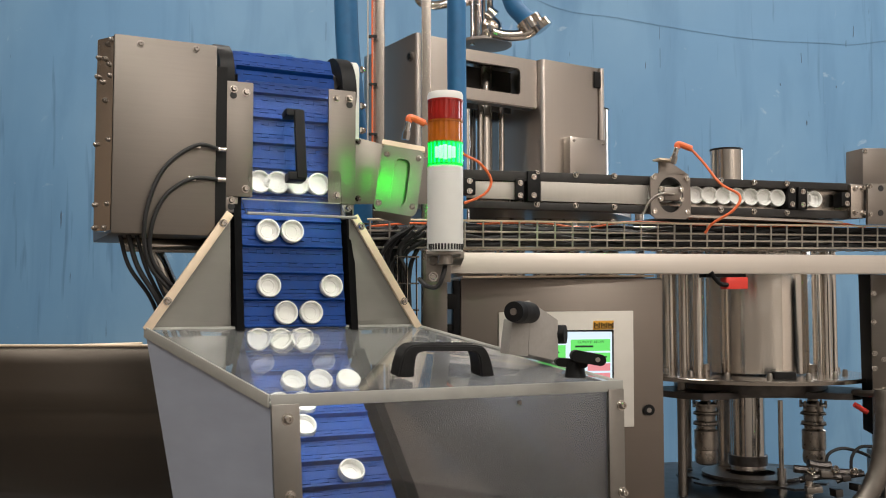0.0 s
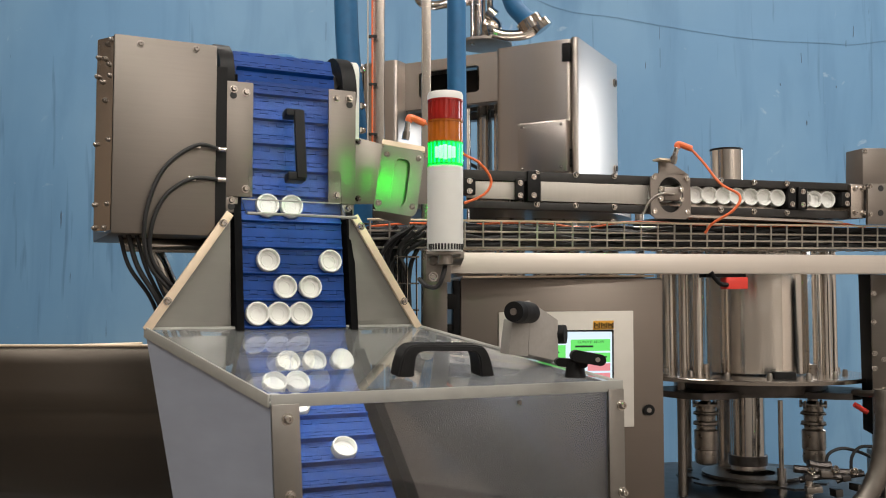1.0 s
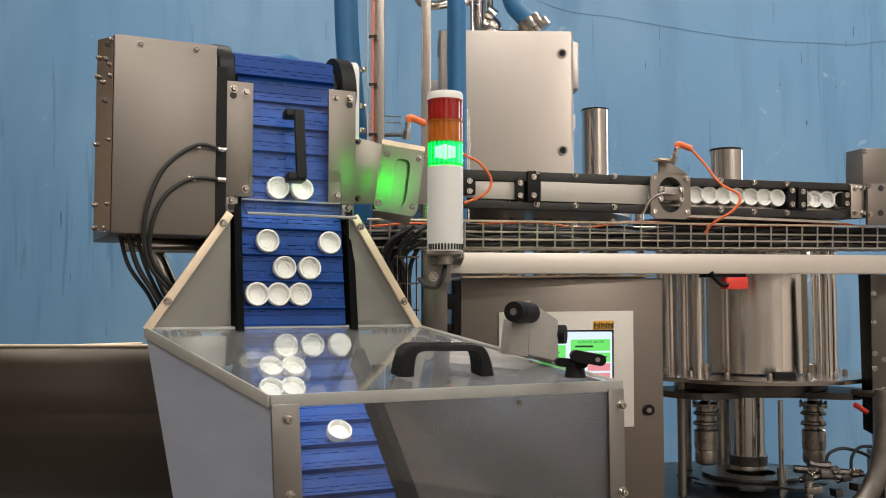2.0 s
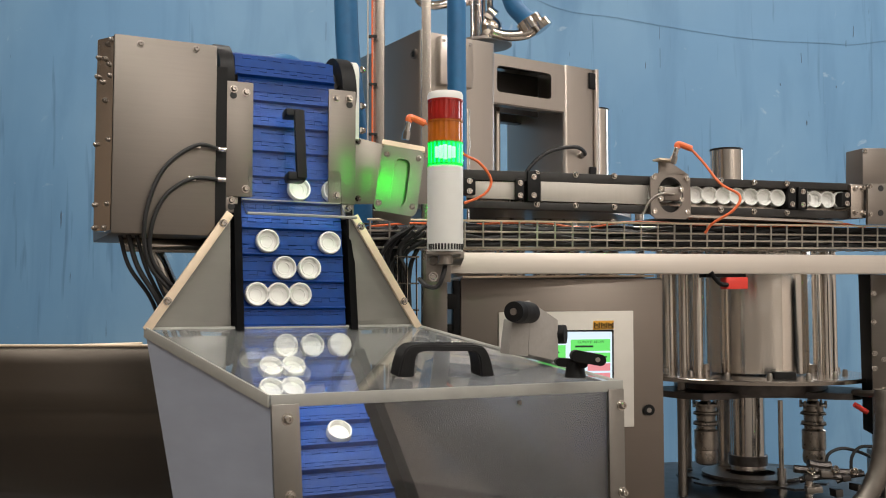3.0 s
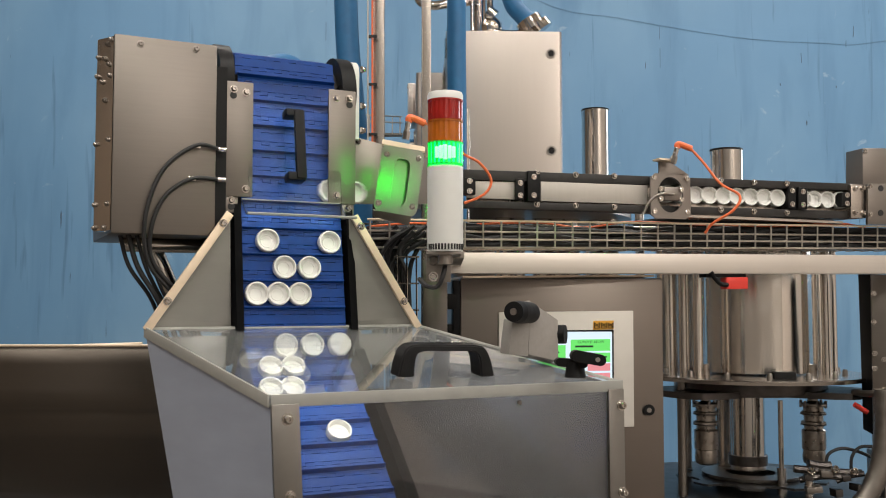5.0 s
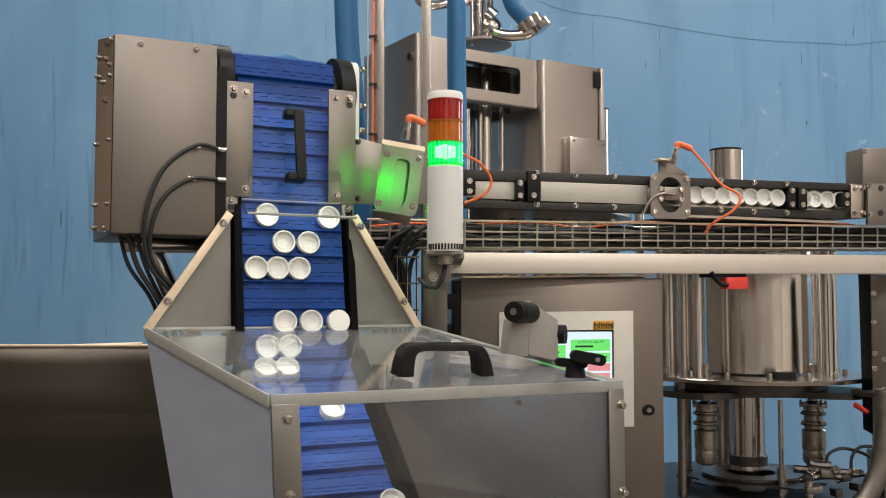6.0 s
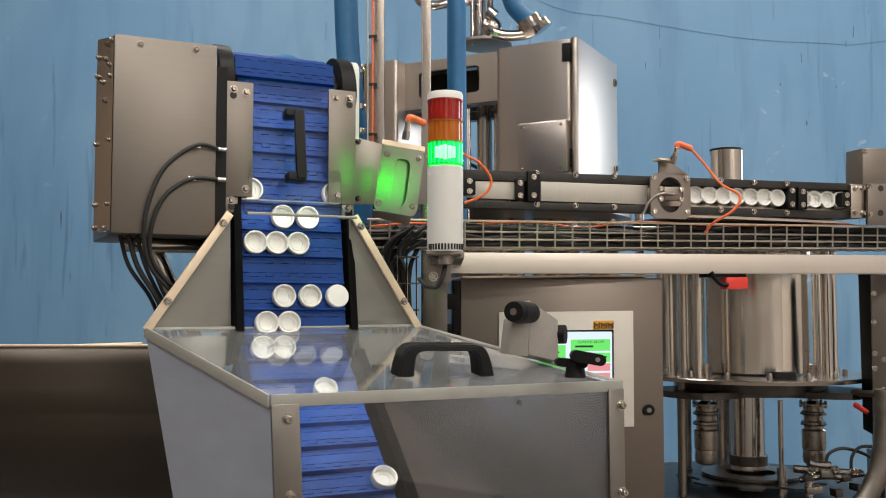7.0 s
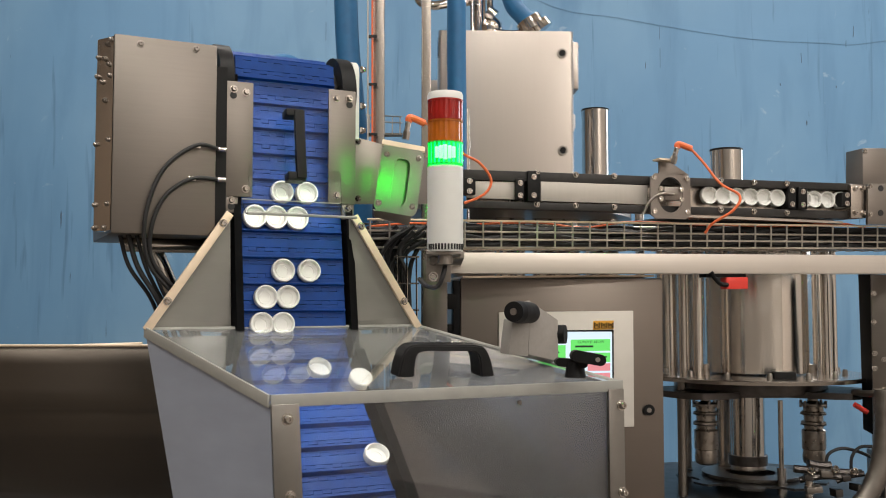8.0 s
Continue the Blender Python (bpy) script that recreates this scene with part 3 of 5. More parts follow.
def hopper():
    hp = thing("cap_hopper", "stainless cap hopper with a clear lid and front", "hopper", ELEV)
    bl, br, fl, fr = (Vector(p) for p in ((-0.235, 0.0, -0.019), (0.225, 0.0, -0.018), (-0.1224, -0.3, -0.1032), (0.4405, -0.3, -0.1032)))
    lid = part("lid", plate4(B(), bl, br, fr, fl, 0.004), HAZY, hp, "clear polycarbonate lid", local=True)
    lid.visible_shadow = False
    part("lid_edge", rod(B(), bl, br, 0.0035, 8), CLEAR_EDGE, lid, "pale sawn lid edge", local=True)
    part("lid_edge", rod(B(), br, fr, 0.0035, 8), CLEAR_EDGE, lid, local=True)
    for a, b in ((fl, fr), (bl, fl)):
        out = Vector((0, 0, 1)).cross(b - a).normalized() * -0.004
        up, down = Vector((0, 0, 0.005)), Vector((0, 0, -0.012))
        part("lid_lip", hexa(B(), [a + down + out, b + down + out, b + down, a + down, a + up + out, b + up + out, b + up, a + up], 0.0012), CLEAR_EDGE, lid, "pale frosted folded lip", local=True)
    drop = Vector((0, 0, -0.008))
    # walls below the lid
    low_bl, low_fl, low_fr, low_br = Vector((-0.188, 0.0, -0.36)), Vector((-0.1134, -0.3, -0.3039)), Vector((0.4425, -0.3, -0.3678)), Vector((0.12, 0.0, -0.36))
    # keep both side walls plane
    for low, top, base, foot in ((low_bl, bl, fl, low_fl), (low_br, br, fr, low_fr)):
        nrm = (top - base).cross(foot - base)
        low.y = base.y - (nrm.x * (low.x - base.x) + nrm.z * (low.z - base.z)) / nrm.y
    part("side_wall", plate4(B(), fl + drop, bl + drop, low_bl, low_fl, 0.003), FROSTED, hp, "frosted blue-grey side wall", local=True)
    part("side_wall", plate4(B(), br + drop, fr + drop, low_fr, low_br, 0.003), SHEET, hp, "satin steel side wall", local=True)
    ins = Vector((0.004, 0, 0))
    fw = part("front_wall", plate4(B(), fl + drop + ins, fr + drop - ins, low_fr - ins, low_fl + ins, 0.005), VEILED, hp, "clear polycarbonate front", local=True)
    for a, b, w in ((fl, low_fl, 0.038), (fr + Vector((-0.029, 0, 0)), low_fr + Vector((-0.029, 0, 0)), 0.029)):
        a = a + drop + Vector((0, -0.006, 0))
        b = b + Vector((0, -0.006, 0))
        e = Vector((w, 0, 0))
        pst = part("corner_post", slab(B(), a, a + e, b, 0.006, 0.001), STEEL_SATIN, hp, "brushed steel corner angle", local=True)
        for k in (0.1, 0.62):
            p = a.lerp(b, k) + e * (0.55 if w > 0.03 else 0.8)
            bolt(pst, p, (0, -1, 0), 0.006, 0.009, POLISHED, True)
    bolt(hp, fl.lerp(fr, 0.67) + Vector((0, -0.001, -0.022)), (0, -1, 0), 0.0025, 0.002, STEEL_DULL, True)
    # wings from the elevator's sides down to the lid
    for sx, top, foot, inner in ((-1, Vector((-0.109, -0.004, 0.166)), bl, Vector((-0.1, -0.002, -0.03))), (1, Vector((0.103, -0.004, 0.170)), br, Vector((0.109, -0.002, -0.03)))):
        base = Vector((foot.x, 0.0, -0.02))
        wing = part("wing", plate4(B(), top, top + Vector((sx * -0.004, 0.012, 0)), Vector((inner.x, 0.012, -0.03)), base, 0.003), WING, hp, "satin grey wing", local=True)
        d = (base - top).normalized()
        s = Vector((0, 1, 0)).cross(d).normalized() * 0.0065
        o = Vector((0, -0.008, 0))
        part("wing_edge", hexa(B(), [base - s + o, base + s + o, base + s, base - s, top - s + o, top + s + o, top + s, top - s], 0.001), STEEL_LIT, wing, "folded edge in a lit steel colour", local=True)
        for k in (0.09, 0.76):
            bolt(wing, top.lerp(base, k) + o, (0, -1, 0), 0.005, 0.006, POLISHED, True)
    # panels that carry the wings on below the lid
    for x0, x1, z in ((-0.224, -0.107, -0.19), (0.120, 0.218, -0.085)):
        part("back_panel", plate4(B(), (x0, 0.014, -0.034), (x1, 0.014, -0.034), (x1, 0.014, z), (max(x0, -0.196), 0.014, z), 0.003), WING, hp, "satin grey back panel", local=True)
    return hp, lid, fl, fr, bl, br


HOPPER, LID, FL, FR, BL, BR = hopper()


def on_lid(a, b, h=0.0):
    """A point on the lid: a across, b from front to back."""
    p = FL.lerp(FR, a).lerp(BL.lerp(BR, a), b)
    return p + Vector((0, 0, h))


def lid_handle(a0, b0, a1, b1):
    """Moulded bridge handle of flat section with flared feet."""
    p, q = on_lid(a0, b0, 0.004), on_lid(a1, b1, 0.004)
    e = (q - p).normalized()
    length = (q - p).length
    across = (on_lid(a0, b0 + 0.1, 0.004) - p).normalized() * 0.011
    half = [(-0.011, 0.0, 0.013, 0.0), (-0.006, 0.022, 0.014, 0.016), (0.0, 0.038, 0.016, 0.029), (0.008, 0.045, 0.021, 0.036), (0.022, 0.047, 0.03, 0.038)]
    arch = half + [(length - a, b, length - c, d) for a, b, c, d in half[::-1]]
    bm = B()
    rows = []
    for xo, zo, xi, zi in arch:
        o, i = p + e * xo + Vector((0, 0, zo)), p + e * xi + Vector((0, 0, zi))
        rows.append([bm.verts.new(v) for v in (o - across * 0.85, o + across * 0.85, i + across, i - across)])
    for r0, r1 in zip(rows, rows[1:]):
        for k in range(4):
            bm.faces.new((r0[k], r0[(k + 1) % 4], r1[(k + 1) % 4], r1[k]))
    bm.faces.new(rows[0])
    bm.faces.new(rows[-1][::-1])
    bmesh.ops.bevel(bm, geom=[x for x in bm.edges], offset=0.002, segments=2, affect="EDGES")
    part("handle", bm, BLACK, LID, "black bridge handle", local=True)


lid_handle(0.425, 0.185, 0.655, 0.15)


# ---- signal tower ----
def signal_tower():
    st = thing("signal_tower", "white signal tower with its green lens lit", "signal lamp", pose(*(0.0036, 1.5, 1.584)))
    r = 0.0285
    body = part("housing", lathe(B(), [(0, 0), (r * 0.97, 0), (r, 0.004), (r, 0.1341), (r * 0.9, 0.1359), (0, 0.1359)], None, 40), WALL_OFFWHITE, st, "off-white cylindrical housing", local=True)
    for i in range(14):
        a = radians(-150 + i * 10)
        # black bars on the housing stand in for shaded vent openings
        part("vent", box(B(), ((r + 0.0002) * math.cos(a), (r + 0.0002) * math.sin(a), 0.007), (0.003, 0.0015, 0.009), pose(0, 0, 0, 0, 0, math.degrees(a) + 90)), RUBBER, body, local=True)

    def lens(name, z0, z1, mat, label, rib=None):
        bm = B()
        n = 44
        prof = []
        for i in range(n):
            a = 2 * math.pi * i / n
            rr = r * (0.985 if i % 2 else 0.955)
            prof.append((rr * math.cos(a), rr * math.sin(a)))
        lo = [bm.verts.new((x, y, z0 + 0.001)) for x, y in prof]
        hi = [bm.verts.new((x, y, z1 - 0.001)) for x, y in prof]
        for i in range(n):
            j = (i + 1) % n
            f = bm.faces.new((lo[i], lo[j], hi[j], hi[i]))
            # every other face glows dimmer: the ribs' shading is put into colour
            f.material_index = i % 2 if rib else 0
        bm.faces.new(lo[::-1])
        bm.faces.new(hi)
        ln = part(name, bm, [mat, rib] if rib else mat, st, label, True, False)
        for z in (z0, z1):
            part("rim", lathe(B(), [(r * 0.9, z - 0.0015), (r * 1.01, z - 0.0015), (r * 1.01, z + 0.0015), (r * 0.9, z + 0.0015)], None, 40), rib or mat, ln, local=True)
        return ln

    g = lens("lens", 0.1377, 0.1721, LENS_GREEN, "lit green lens", LENS_DIM)
    # added glowing strips imitate the whitish bright centre of the lit lens
    for i in range(5):
        a = radians(-90 + (i - 2) * 14)
        part("core_strip", box(B(), (r * 0.985 * math.cos(a), r * 0.985 * math.sin(a), 0.1549), (0.0062, 0.002, 0.024 - 0.003 * abs(i - 2)), pose(0, 0, 0, 0, 0, math.degrees(a) + 90), 0.0009), LENS_CORE, g, "glowing strip for the lens's bright centre", local=True)
    lens("lens", 0.174, 0.2067, LENS_AMBER, "unlit amber lens")
    lens("lens", 0.2085, 0.2395, LENS_RED, "unlit red lens")
    part("cap", lathe(B(), [(r * 0.9, 0.2386), (r * 1.0, 0.2395), (r * 1.0, 0.2495), (r * 0.94, 0.2532), (0, 0.2541)], None, 40), WALL_OFFWHITE, st, "white top cap", local=True)
    part("stem", rod(B(), (0, 0, -0.02), (0, 0, 0.002), 0.012), STEEL_DULL, st, local=True)


signal_tower()


def tower_bracket():
    br = thing("tower_bracket", "dull steel bracket with bolts below the signal tower", "bracket", pose(*(-0.0129, 1.55, 1.565)))
    part("plate", slab(B(), (-0.0277, 1.55, 1.586), (0.0129, 1.55, 1.586), (-0.0276, 1.55, 1.537), 0.006, 0.001), STEEL_DULL, br)
    part("shelf", box(B(), (0.0009, 1.52, 1.581), (0.055, 0.08, 0.005), None, 0.001), STEEL_DULL, br)
    part("stay", box(B(), (0.0198, 1.7, 1.582), (0.03, 0.30, 0.012), None, 0.001), STEEL_DULL, br)
    bolt(br, (-0.0157, 1.547, 1.572), (0, -1, 0), 0.008, 0.01, STEEL_DULL)
    bolt(br, (-0.0156, 1.547, 1.546), (0, -1, 0), 0.006, 0.012, POLISHED)
    part("cable", tube(B(), [(0.0054, 1.52, 1.586), (0.0018, 1.51, 1.554), (-0.0081, 1.51, 1.53), (-0.0253, 1.52, 1.53), (-0.0387, 1.55, 1.542)], 0.0038, 8), RUBBER, br, "black cable loop")


tower_bracket()


# ---- main frame, cabinet and screen ----
def machine_frame():
    fr = thing("machine_frame", "stainless steel box-section machine frame", "frame", pose(*(0.0066, 1.841, 1.58)))
    part("beam", slab(B(), (0.0022, 1.84, 1.602), (1.089, 2.136, 1.611), (0.0022, 1.84, 1.561), 0.045, 0.0012), STEEL_BEAM, fr, "brushed box-section beam")
    rl = part("rail", plate4(B(), (-0.1046, 1.88, 1.4022), (0.1424, 1.88, 1.3978), (0.1422, 1.88, 1.358), (-0.1045, 1.88, 1.3624), 0.03, 0.002), STEEL_BEAM, fr, "bright lower rail")
    for p in ((0.0423, 1.879, 1.3957), (0.0712, 1.879, 1.3957)):
        bolt(rl, p, (0, -1, 0), 0.004, 0.004)
    part("upright", box(B(), (-0.0162, 1.95, 1.442), (0.05, 0.05, 0.30), None, 0.003), STEEL, fr)
    part("upright", box(B(), (-0.0069, 1.98, 0.6311), (0.05, 0.05, 1.2), None, 0.003), STEEL, fr)
    return fr


machine_frame()


def cabinet():
    yaw = 8.726
    cb = thing("control_cabinet", "dark brushed steel control cabinet under the beam", "cabinet", pose(*(0.2422, 1.962, 1.327), 0, 0, yaw))
    a, b, c = Vector((0.0356, 1.93, 1.554)), Vector((0.4604, 1.995, 1.556)), Vector((0.034, 1.93, 0.1405))
    part("door", slab(B(), a, b, c, 0.02, 0.003), STEEL_BIN, cb, "brushed steel cabinet door")
    back = Vector((0.1517, -0.9884, 0)) * -0.022
    part("body", slab(B(), a + back + Vector((0.004, 0, -0.004)), b + back + Vector((-0.004, 0, -0.004)), c + back, 0.2, 0.004), STEEL_DULL, cb)
    part("top_trim", slab(B(), (0.0414, 1.935, 1.559), (0.4442, 1.997, 1.563), (0.0414, 1.935, 1.555), 0.16), STEEL_LIT, cb, "top flange in a lit steel colour")
    part("hinge", slab(B(), (0.0023, 1.929, 1.523), (0.0345, 1.934, 1.523), (0.0023, 1.929, 1.491), 0.03, 0.003), BLACK, cb, "black hinge")
    part("hinge", slab(B(), (0.0207, 1.932, 1.55), (0.0357, 1.934, 1.55), (0.0206, 1.932, 1.431), 0.03, 0.002), BLACK, cb)
    part("hinge", slab(B(), (-0.0366, 1.929, 1.461), (0.0253, 1.938, 1.461), (-0.0366, 1.929, 1.441), 0.03, 0.004), BLACK, cb)
    lk = part("lock", rod(B(), (0.4283, 1.989, 1.282), (0.4268, 1.982, 1.283), 0.0115), BLACK, cb, "black quarter-turn lock")
    part("lock_core", rod(B(), (0.4268, 1.982, 1.283), (0.4261, 1.979, 1.283), 0.005), POLISHED, lk)
    return cb


cabinet()


def operator_screen():
    sc = thing("operator_screen", "pale touch screen panel lit in green and white", "screen", pose(*(0.2511, 1.957, 1.367)))
    bz = part("bezel", slab(B(), (0.1137, 1.935, 1.485), (0.3957, 1.978, 1.488), (0.1129, 1.935, 1.246), 0.0065, 0.002), BEZEL, sc, "pale metal bezel")
    part("frame", slab(B(), (0.168, 1.941, 1.448), (0.3525, 1.969, 1.449), (0.1673, 1.941, 1.317), 0.002), BLACK, sc, "dark screen frame")
    part("display", slab(B(), (0.1725, 1.94, 1.445), (0.3487, 1.967, 1.445), (0.1719, 1.94, 1.32), 0.0015), LCD_WHITE, sc, "white lit display")
    fields = [((0.2616, 1.953, 1.429), (0.3448, 1.966, 1.43), (0.2614, 1.953, 1.405), LCD_GREEN),
              ((0.2637, 1.954, 1.402), (0.3445, 1.966, 1.402), (0.2635, 1.954, 1.383), LCD_GREEN),
              ((0.1793, 1.941, 1.417), (0.2508, 1.952, 1.418), (0.1791, 1.941, 1.384), LCD_GREEN),
              ((0.2967, 1.959, 1.38), (0.3443, 1.966, 1.38), (0.2965, 1.959, 1.365), LCD_PINK),
              ((0.2965, 1.959, 1.36), (0.3441, 1.966, 1.361), (0.2963, 1.959, 1.346), LCD_PINK),
              ((0.1791, 1.941, 1.38), (0.2506, 1.952, 1.38), (0.179, 1.941, 1.353), LCD_GREEN)]
    for a, b, c, m in fields:
        part("field", slab(B(), a, b, c, 0.0006), m, sc, "lit screen field")
    # heading, and the lines that cannot be read
    cu = bpy.data.curves.new("heading", "FONT")
    cu.body, cu.size, cu.align_x, cu.align_y = "CURRENT RECIPE", 0.0072, "CENTER", "CENTER"
    cu.materials.append(LCD_TEXT)
    tx = new("heading", cu)
    tx.parent = sc
    tx.matrix_basis = Matrix.Translation(Vector((0.304, 1.959, 1.424)) - sc.matrix_basis.translation) @ pose(0, 0, 0, 90, 0, 8.726)
    for a, b, c in (((0.2708, 1.954, 1.417), (0.3088, 1.96, 1.417), (0.2708, 1.954, 1.413)), ((0.2777, 1.955, 1.396), (0.3372, 1.964, 1.395), (0.2777, 1.955, 1.393)), ((0.1885, 1.942, 1.406), (0.2377, 1.949, 1.405), (0.1885, 1.942, 1.403))):
        part("text_bar", slab(B(), a, b, c, 0.0004), LCD_TEXT, sc)
    sk = part("sticker", slab(B(), (0.3099, 1.964, 1.467), (0.3531, 1.971, 1.468), (0.3097, 1.964, 1.449), 0.0006), STICKER, sc, "orange warning sticker with three pictograms")
    for k in range(3):
        o = Vector((0.3122, 1.9635, 1.4525)) + Vector((0.0144, 0.0022, 0.0)) * k
        u, v = Vector((0.0106, 0.0016, 0)), Vector((0, 0, 0.0115))
        for p, q in ((0 * u, u), (0 * u, v), (u, u + v), (0.1 * u + 0.9 * v, 0.9 * u + 0.15 * v), (0.1 * u + 0.35 * v, 0.9 * u + 0.8 * v)):
            part("pictogram", rod(B(), o + p, o + q, 0.0009, 5), BLACK, sk)


operator_screen()


def clamp_arm():
    """Grey arm with two black knobs that holds the hopper to the frame."""
    ca = thing("clamp_arm", "grey cast clamp arm with black knobs", "clamp", pose(*(0.1446, 1.52, 1.383)))
    part("arm", plate4(B(), (0.1377, 1.515, 1.5072), (0.1858, 1.535, 1.4764), (0.1862, 1.535, 1.4093), (0.1341, 1.5, 1.422), 0.03, 0.003), GREY_CAST, ca, "tapered grey cast arm")
    part("cheek", plate4(B(), (0.1084, 1.485, 1.4771), (0.137, 1.5, 1.4734), (0.1341, 1.5, 1.4185), (0.102, 1.485, 1.4228), 0.028, 0.003), GREY_CAST, ca)
    part("shoulder", plate4(B(), (0.1229, 1.5, 1.5053), (0.1404, 1.515, 1.5081), (0.1375, 1.505, 1.4697), (0.1237, 1.49, 1.47), 0.03, 0.003), GREY_CAST, ca)
    for p, q, r, core in (((0.1079, 1.455, 1.4897), (0.1389, 1.52, 1.4874), 0.0175, 0.0055), ((0.1846, 1.55, 1.4523), (0.1987, 1.545, 1.4525), 0.0155, 0.0)):
        n = (Vector(p) - Vector(q)).normalized()
        p, q = Vector(p), Vector(q)
        k = part("knob", rod(rod(B(), p, p.lerp(q, 0.25), r * 0.9, 24, r), p.lerp(q, 0.25), q, r, 24, r * 0.97), BLACK, ca, "round black knob")
        if core:
            part("knob_core", rod(B(), p, p + n * 0.002, core), STEEL_DULL, k)


clamp_arm()


def wing_knob():
    wk = thing("wing_knob", "black plastic clamping lever on the hopper's corner", "knob", pose(*(0.2066, 1.42, 1.404)))
    for name, p, q, r in (("lever", (0.1949, 1.395, 1.4258), (0.2262, 1.385, 1.4206), 0.0088), ("arm", (0.1743, 1.43, 1.4147), (0.2052, 1.41, 1.4134), 0.0075)):
        p, q = Vector(p), Vector(q)
        e, t = (q - p).normalized() * r, Vector((0, 0.011, 0))
        u = Vector((0, 1, 0)).cross(e)
        pts = []
        for i in range(20):
            a = 2 * math.pi * i / 20
            c = q if math.cos(a) > 0 else p
            pts.append(c + e * math.cos(a) + u * math.sin(a))
        bm = B()
        rows = [[bm.verts.new(v + o) for v in pts] for o in (-t, t)]
        for i in range(20):
            bm.faces.new((rows[0][i], rows[0][(i + 1) % 20], rows[1][(i + 1) % 20], rows[1][i]))
        bm.faces.new(rows[0])
        bm.faces.new(rows[1][::-1])
        part(name, bm, BLACK, wk)
    part("hub", rod(B(), (0.1957, 1.415, 1.3931), (0.1959, 1.415, 1.4148), 0.016, 20, 0.012), BLACK, wk)
    part("stud", rod(B(), (0.2225, 1.372, 1.4214), (0.2234, 1.378, 1.421), 0.0035), STEEL_DULL, wk)


wing_knob()


# ---- outlet chute beside the elevator ----
def outlet_chute():
    oc = thing("outlet_chute", "steel outlet chute with a slotted sensor plate", "chute", pose(*(-0.0979, 1.74, 1.729)))
    part("cheek_plate", plate4(B(), (-0.1591, 1.7, 1.803), (-0.1091, 1.716, 1.792), (-0.1248, 1.712, 1.682), (-0.1584, 1.7, 1.681), 0.003, 0.001), STEEL, oc, "brushed cheek plate")
    part("back_plate", plate4(B(), (-0.0517, 1.76, 1.778), (-0.0277, 1.78, 1.777), (-0.0277, 1.78, 1.689), (-0.0652, 1.76, 1.687), 0.003, 0.001), STEEL_SATIN, oc)
    # slotted plate
    o, ex, ez = Vector((-0.1111, 1.715, 1.793)), Vector((-0.0333, 1.735, 1.782)), Vector((-0.127, 1.715, 1.672))
    x, z = ex - o, ez - o
    bm = B()

    def at(pts, d=0.0):
        n = Vector((0, 1, 0)) * d
        return [bm.verts.new(o + x * u + z * v + n) for u, v in pts]

    outer = [(u, v) for u, v in rounded(0.5, 0.5, 1.0, 1.0, 0.12)]
    inner = [(u, v) for u, v in rounded(0.53, 0.52, 0.36, 0.70, 0.12)]
    fo, fi, bo, bi = at(outer), at(inner), at(outer, 0.004), at(inner, 0.004)
    k = len(outer)
    for i in range(k):
        j = (i + 1) % k
        for q in ((fo[i], fo[j], fi[j], fi[i]), (bo[i], bo[j], bi[j], bi[i]), (fo[i], fo[j], bo[j], bo[i]), (fi[i], fi[j], bi[j], bi[i])):
            bm.faces.new(q)
    sp = part("sensor_plate", bm, STEEL_SATIN, oc, "slotted steel sensor plate")
    part("liner", plate4(B(), o + x * 0.15 + z * 0.1 + Vector((0, 0.012, 0)), o + x * 0.85 + z * 0.1 + Vector((0, 0.012, 0)), o + x * 0.85 + z * 0.95 + Vector((0, 0.012, 0)), o + x * 0.15 + z * 0.95 + Vector((0, 0.012, 0)), 0.003), STEEL_SATIN, oc, "steel chute liner")
    part("flange", plate4(B(), o + Vector((0, -0.001, 0)), ex, ex + Vector((0, 0.02, 0.012)), o + Vector((0, 0.02, 0.012)), 0.003), STEEL_LIT, sp)
    part("skirt", plate4(B(), ez, ez + x * 0.9, ez + x * 0.85 + z * 0.14 + Vector((0, 0.012, 0)), ez + x * 0.05 + z * 0.1 + Vector((0, 0.012, 0)), 0.003, 0.001), STEEL_DULL, sp)
    for u, v in ((0.14, 0.14), (0.88, 0.12), (0.1, 0.88), (0.88, 0.86)):
        bolt(sp, o + x * u + z * v, (0, -1, 0), 0.0042, 0.004)
    for p in ((-0.1529, 1.699, 1.795), (-0.1523, 1.699, 1.691)):
        bolt(oc, p, (0, -1, 0), 0.0042, 0.004)


outlet_chute()


def elbow_sensor(base, top, side, drop):
    es = thing("elbow_sensor", "steel proximity sensor with an orange elbow plug", "sensor", pose(*base))
    part("barrel", rod(B(), base, Vector(base).lerp(Vector(top), 0.45), 0.0075, 6), POLISHED, es)
    part("neck", rod(B(), Vector(base).lerp(Vector(top), 0.4), top, 0.0055), POLISHED, es)
    part("plug", tube(B(), [top, Vector(top) + Vector((0.004, 0, 0.008)), side], 0.0065, 10), ORANGE, es, "orange elbow plug")
    part("cable", tube(B(), drop, 0.0028, 8), ORANGE, es, "orange cable")


elbow_sensor((-0.0697, 1.735, 1.804), (-0.0636, 1.735, 1.837), (-0.0334, 1.74, 1.835), [(-0.0355, 1.74, 1.836), (0.0066, 1.82, 1.838), (0.0379, 1.86, 1.8), (0.0721, 1.88, 1.783), (0.0961, 1.89, 1.751), (0.0836, 1.89, 1.722), (0.0431, 1.9, 1.704)])


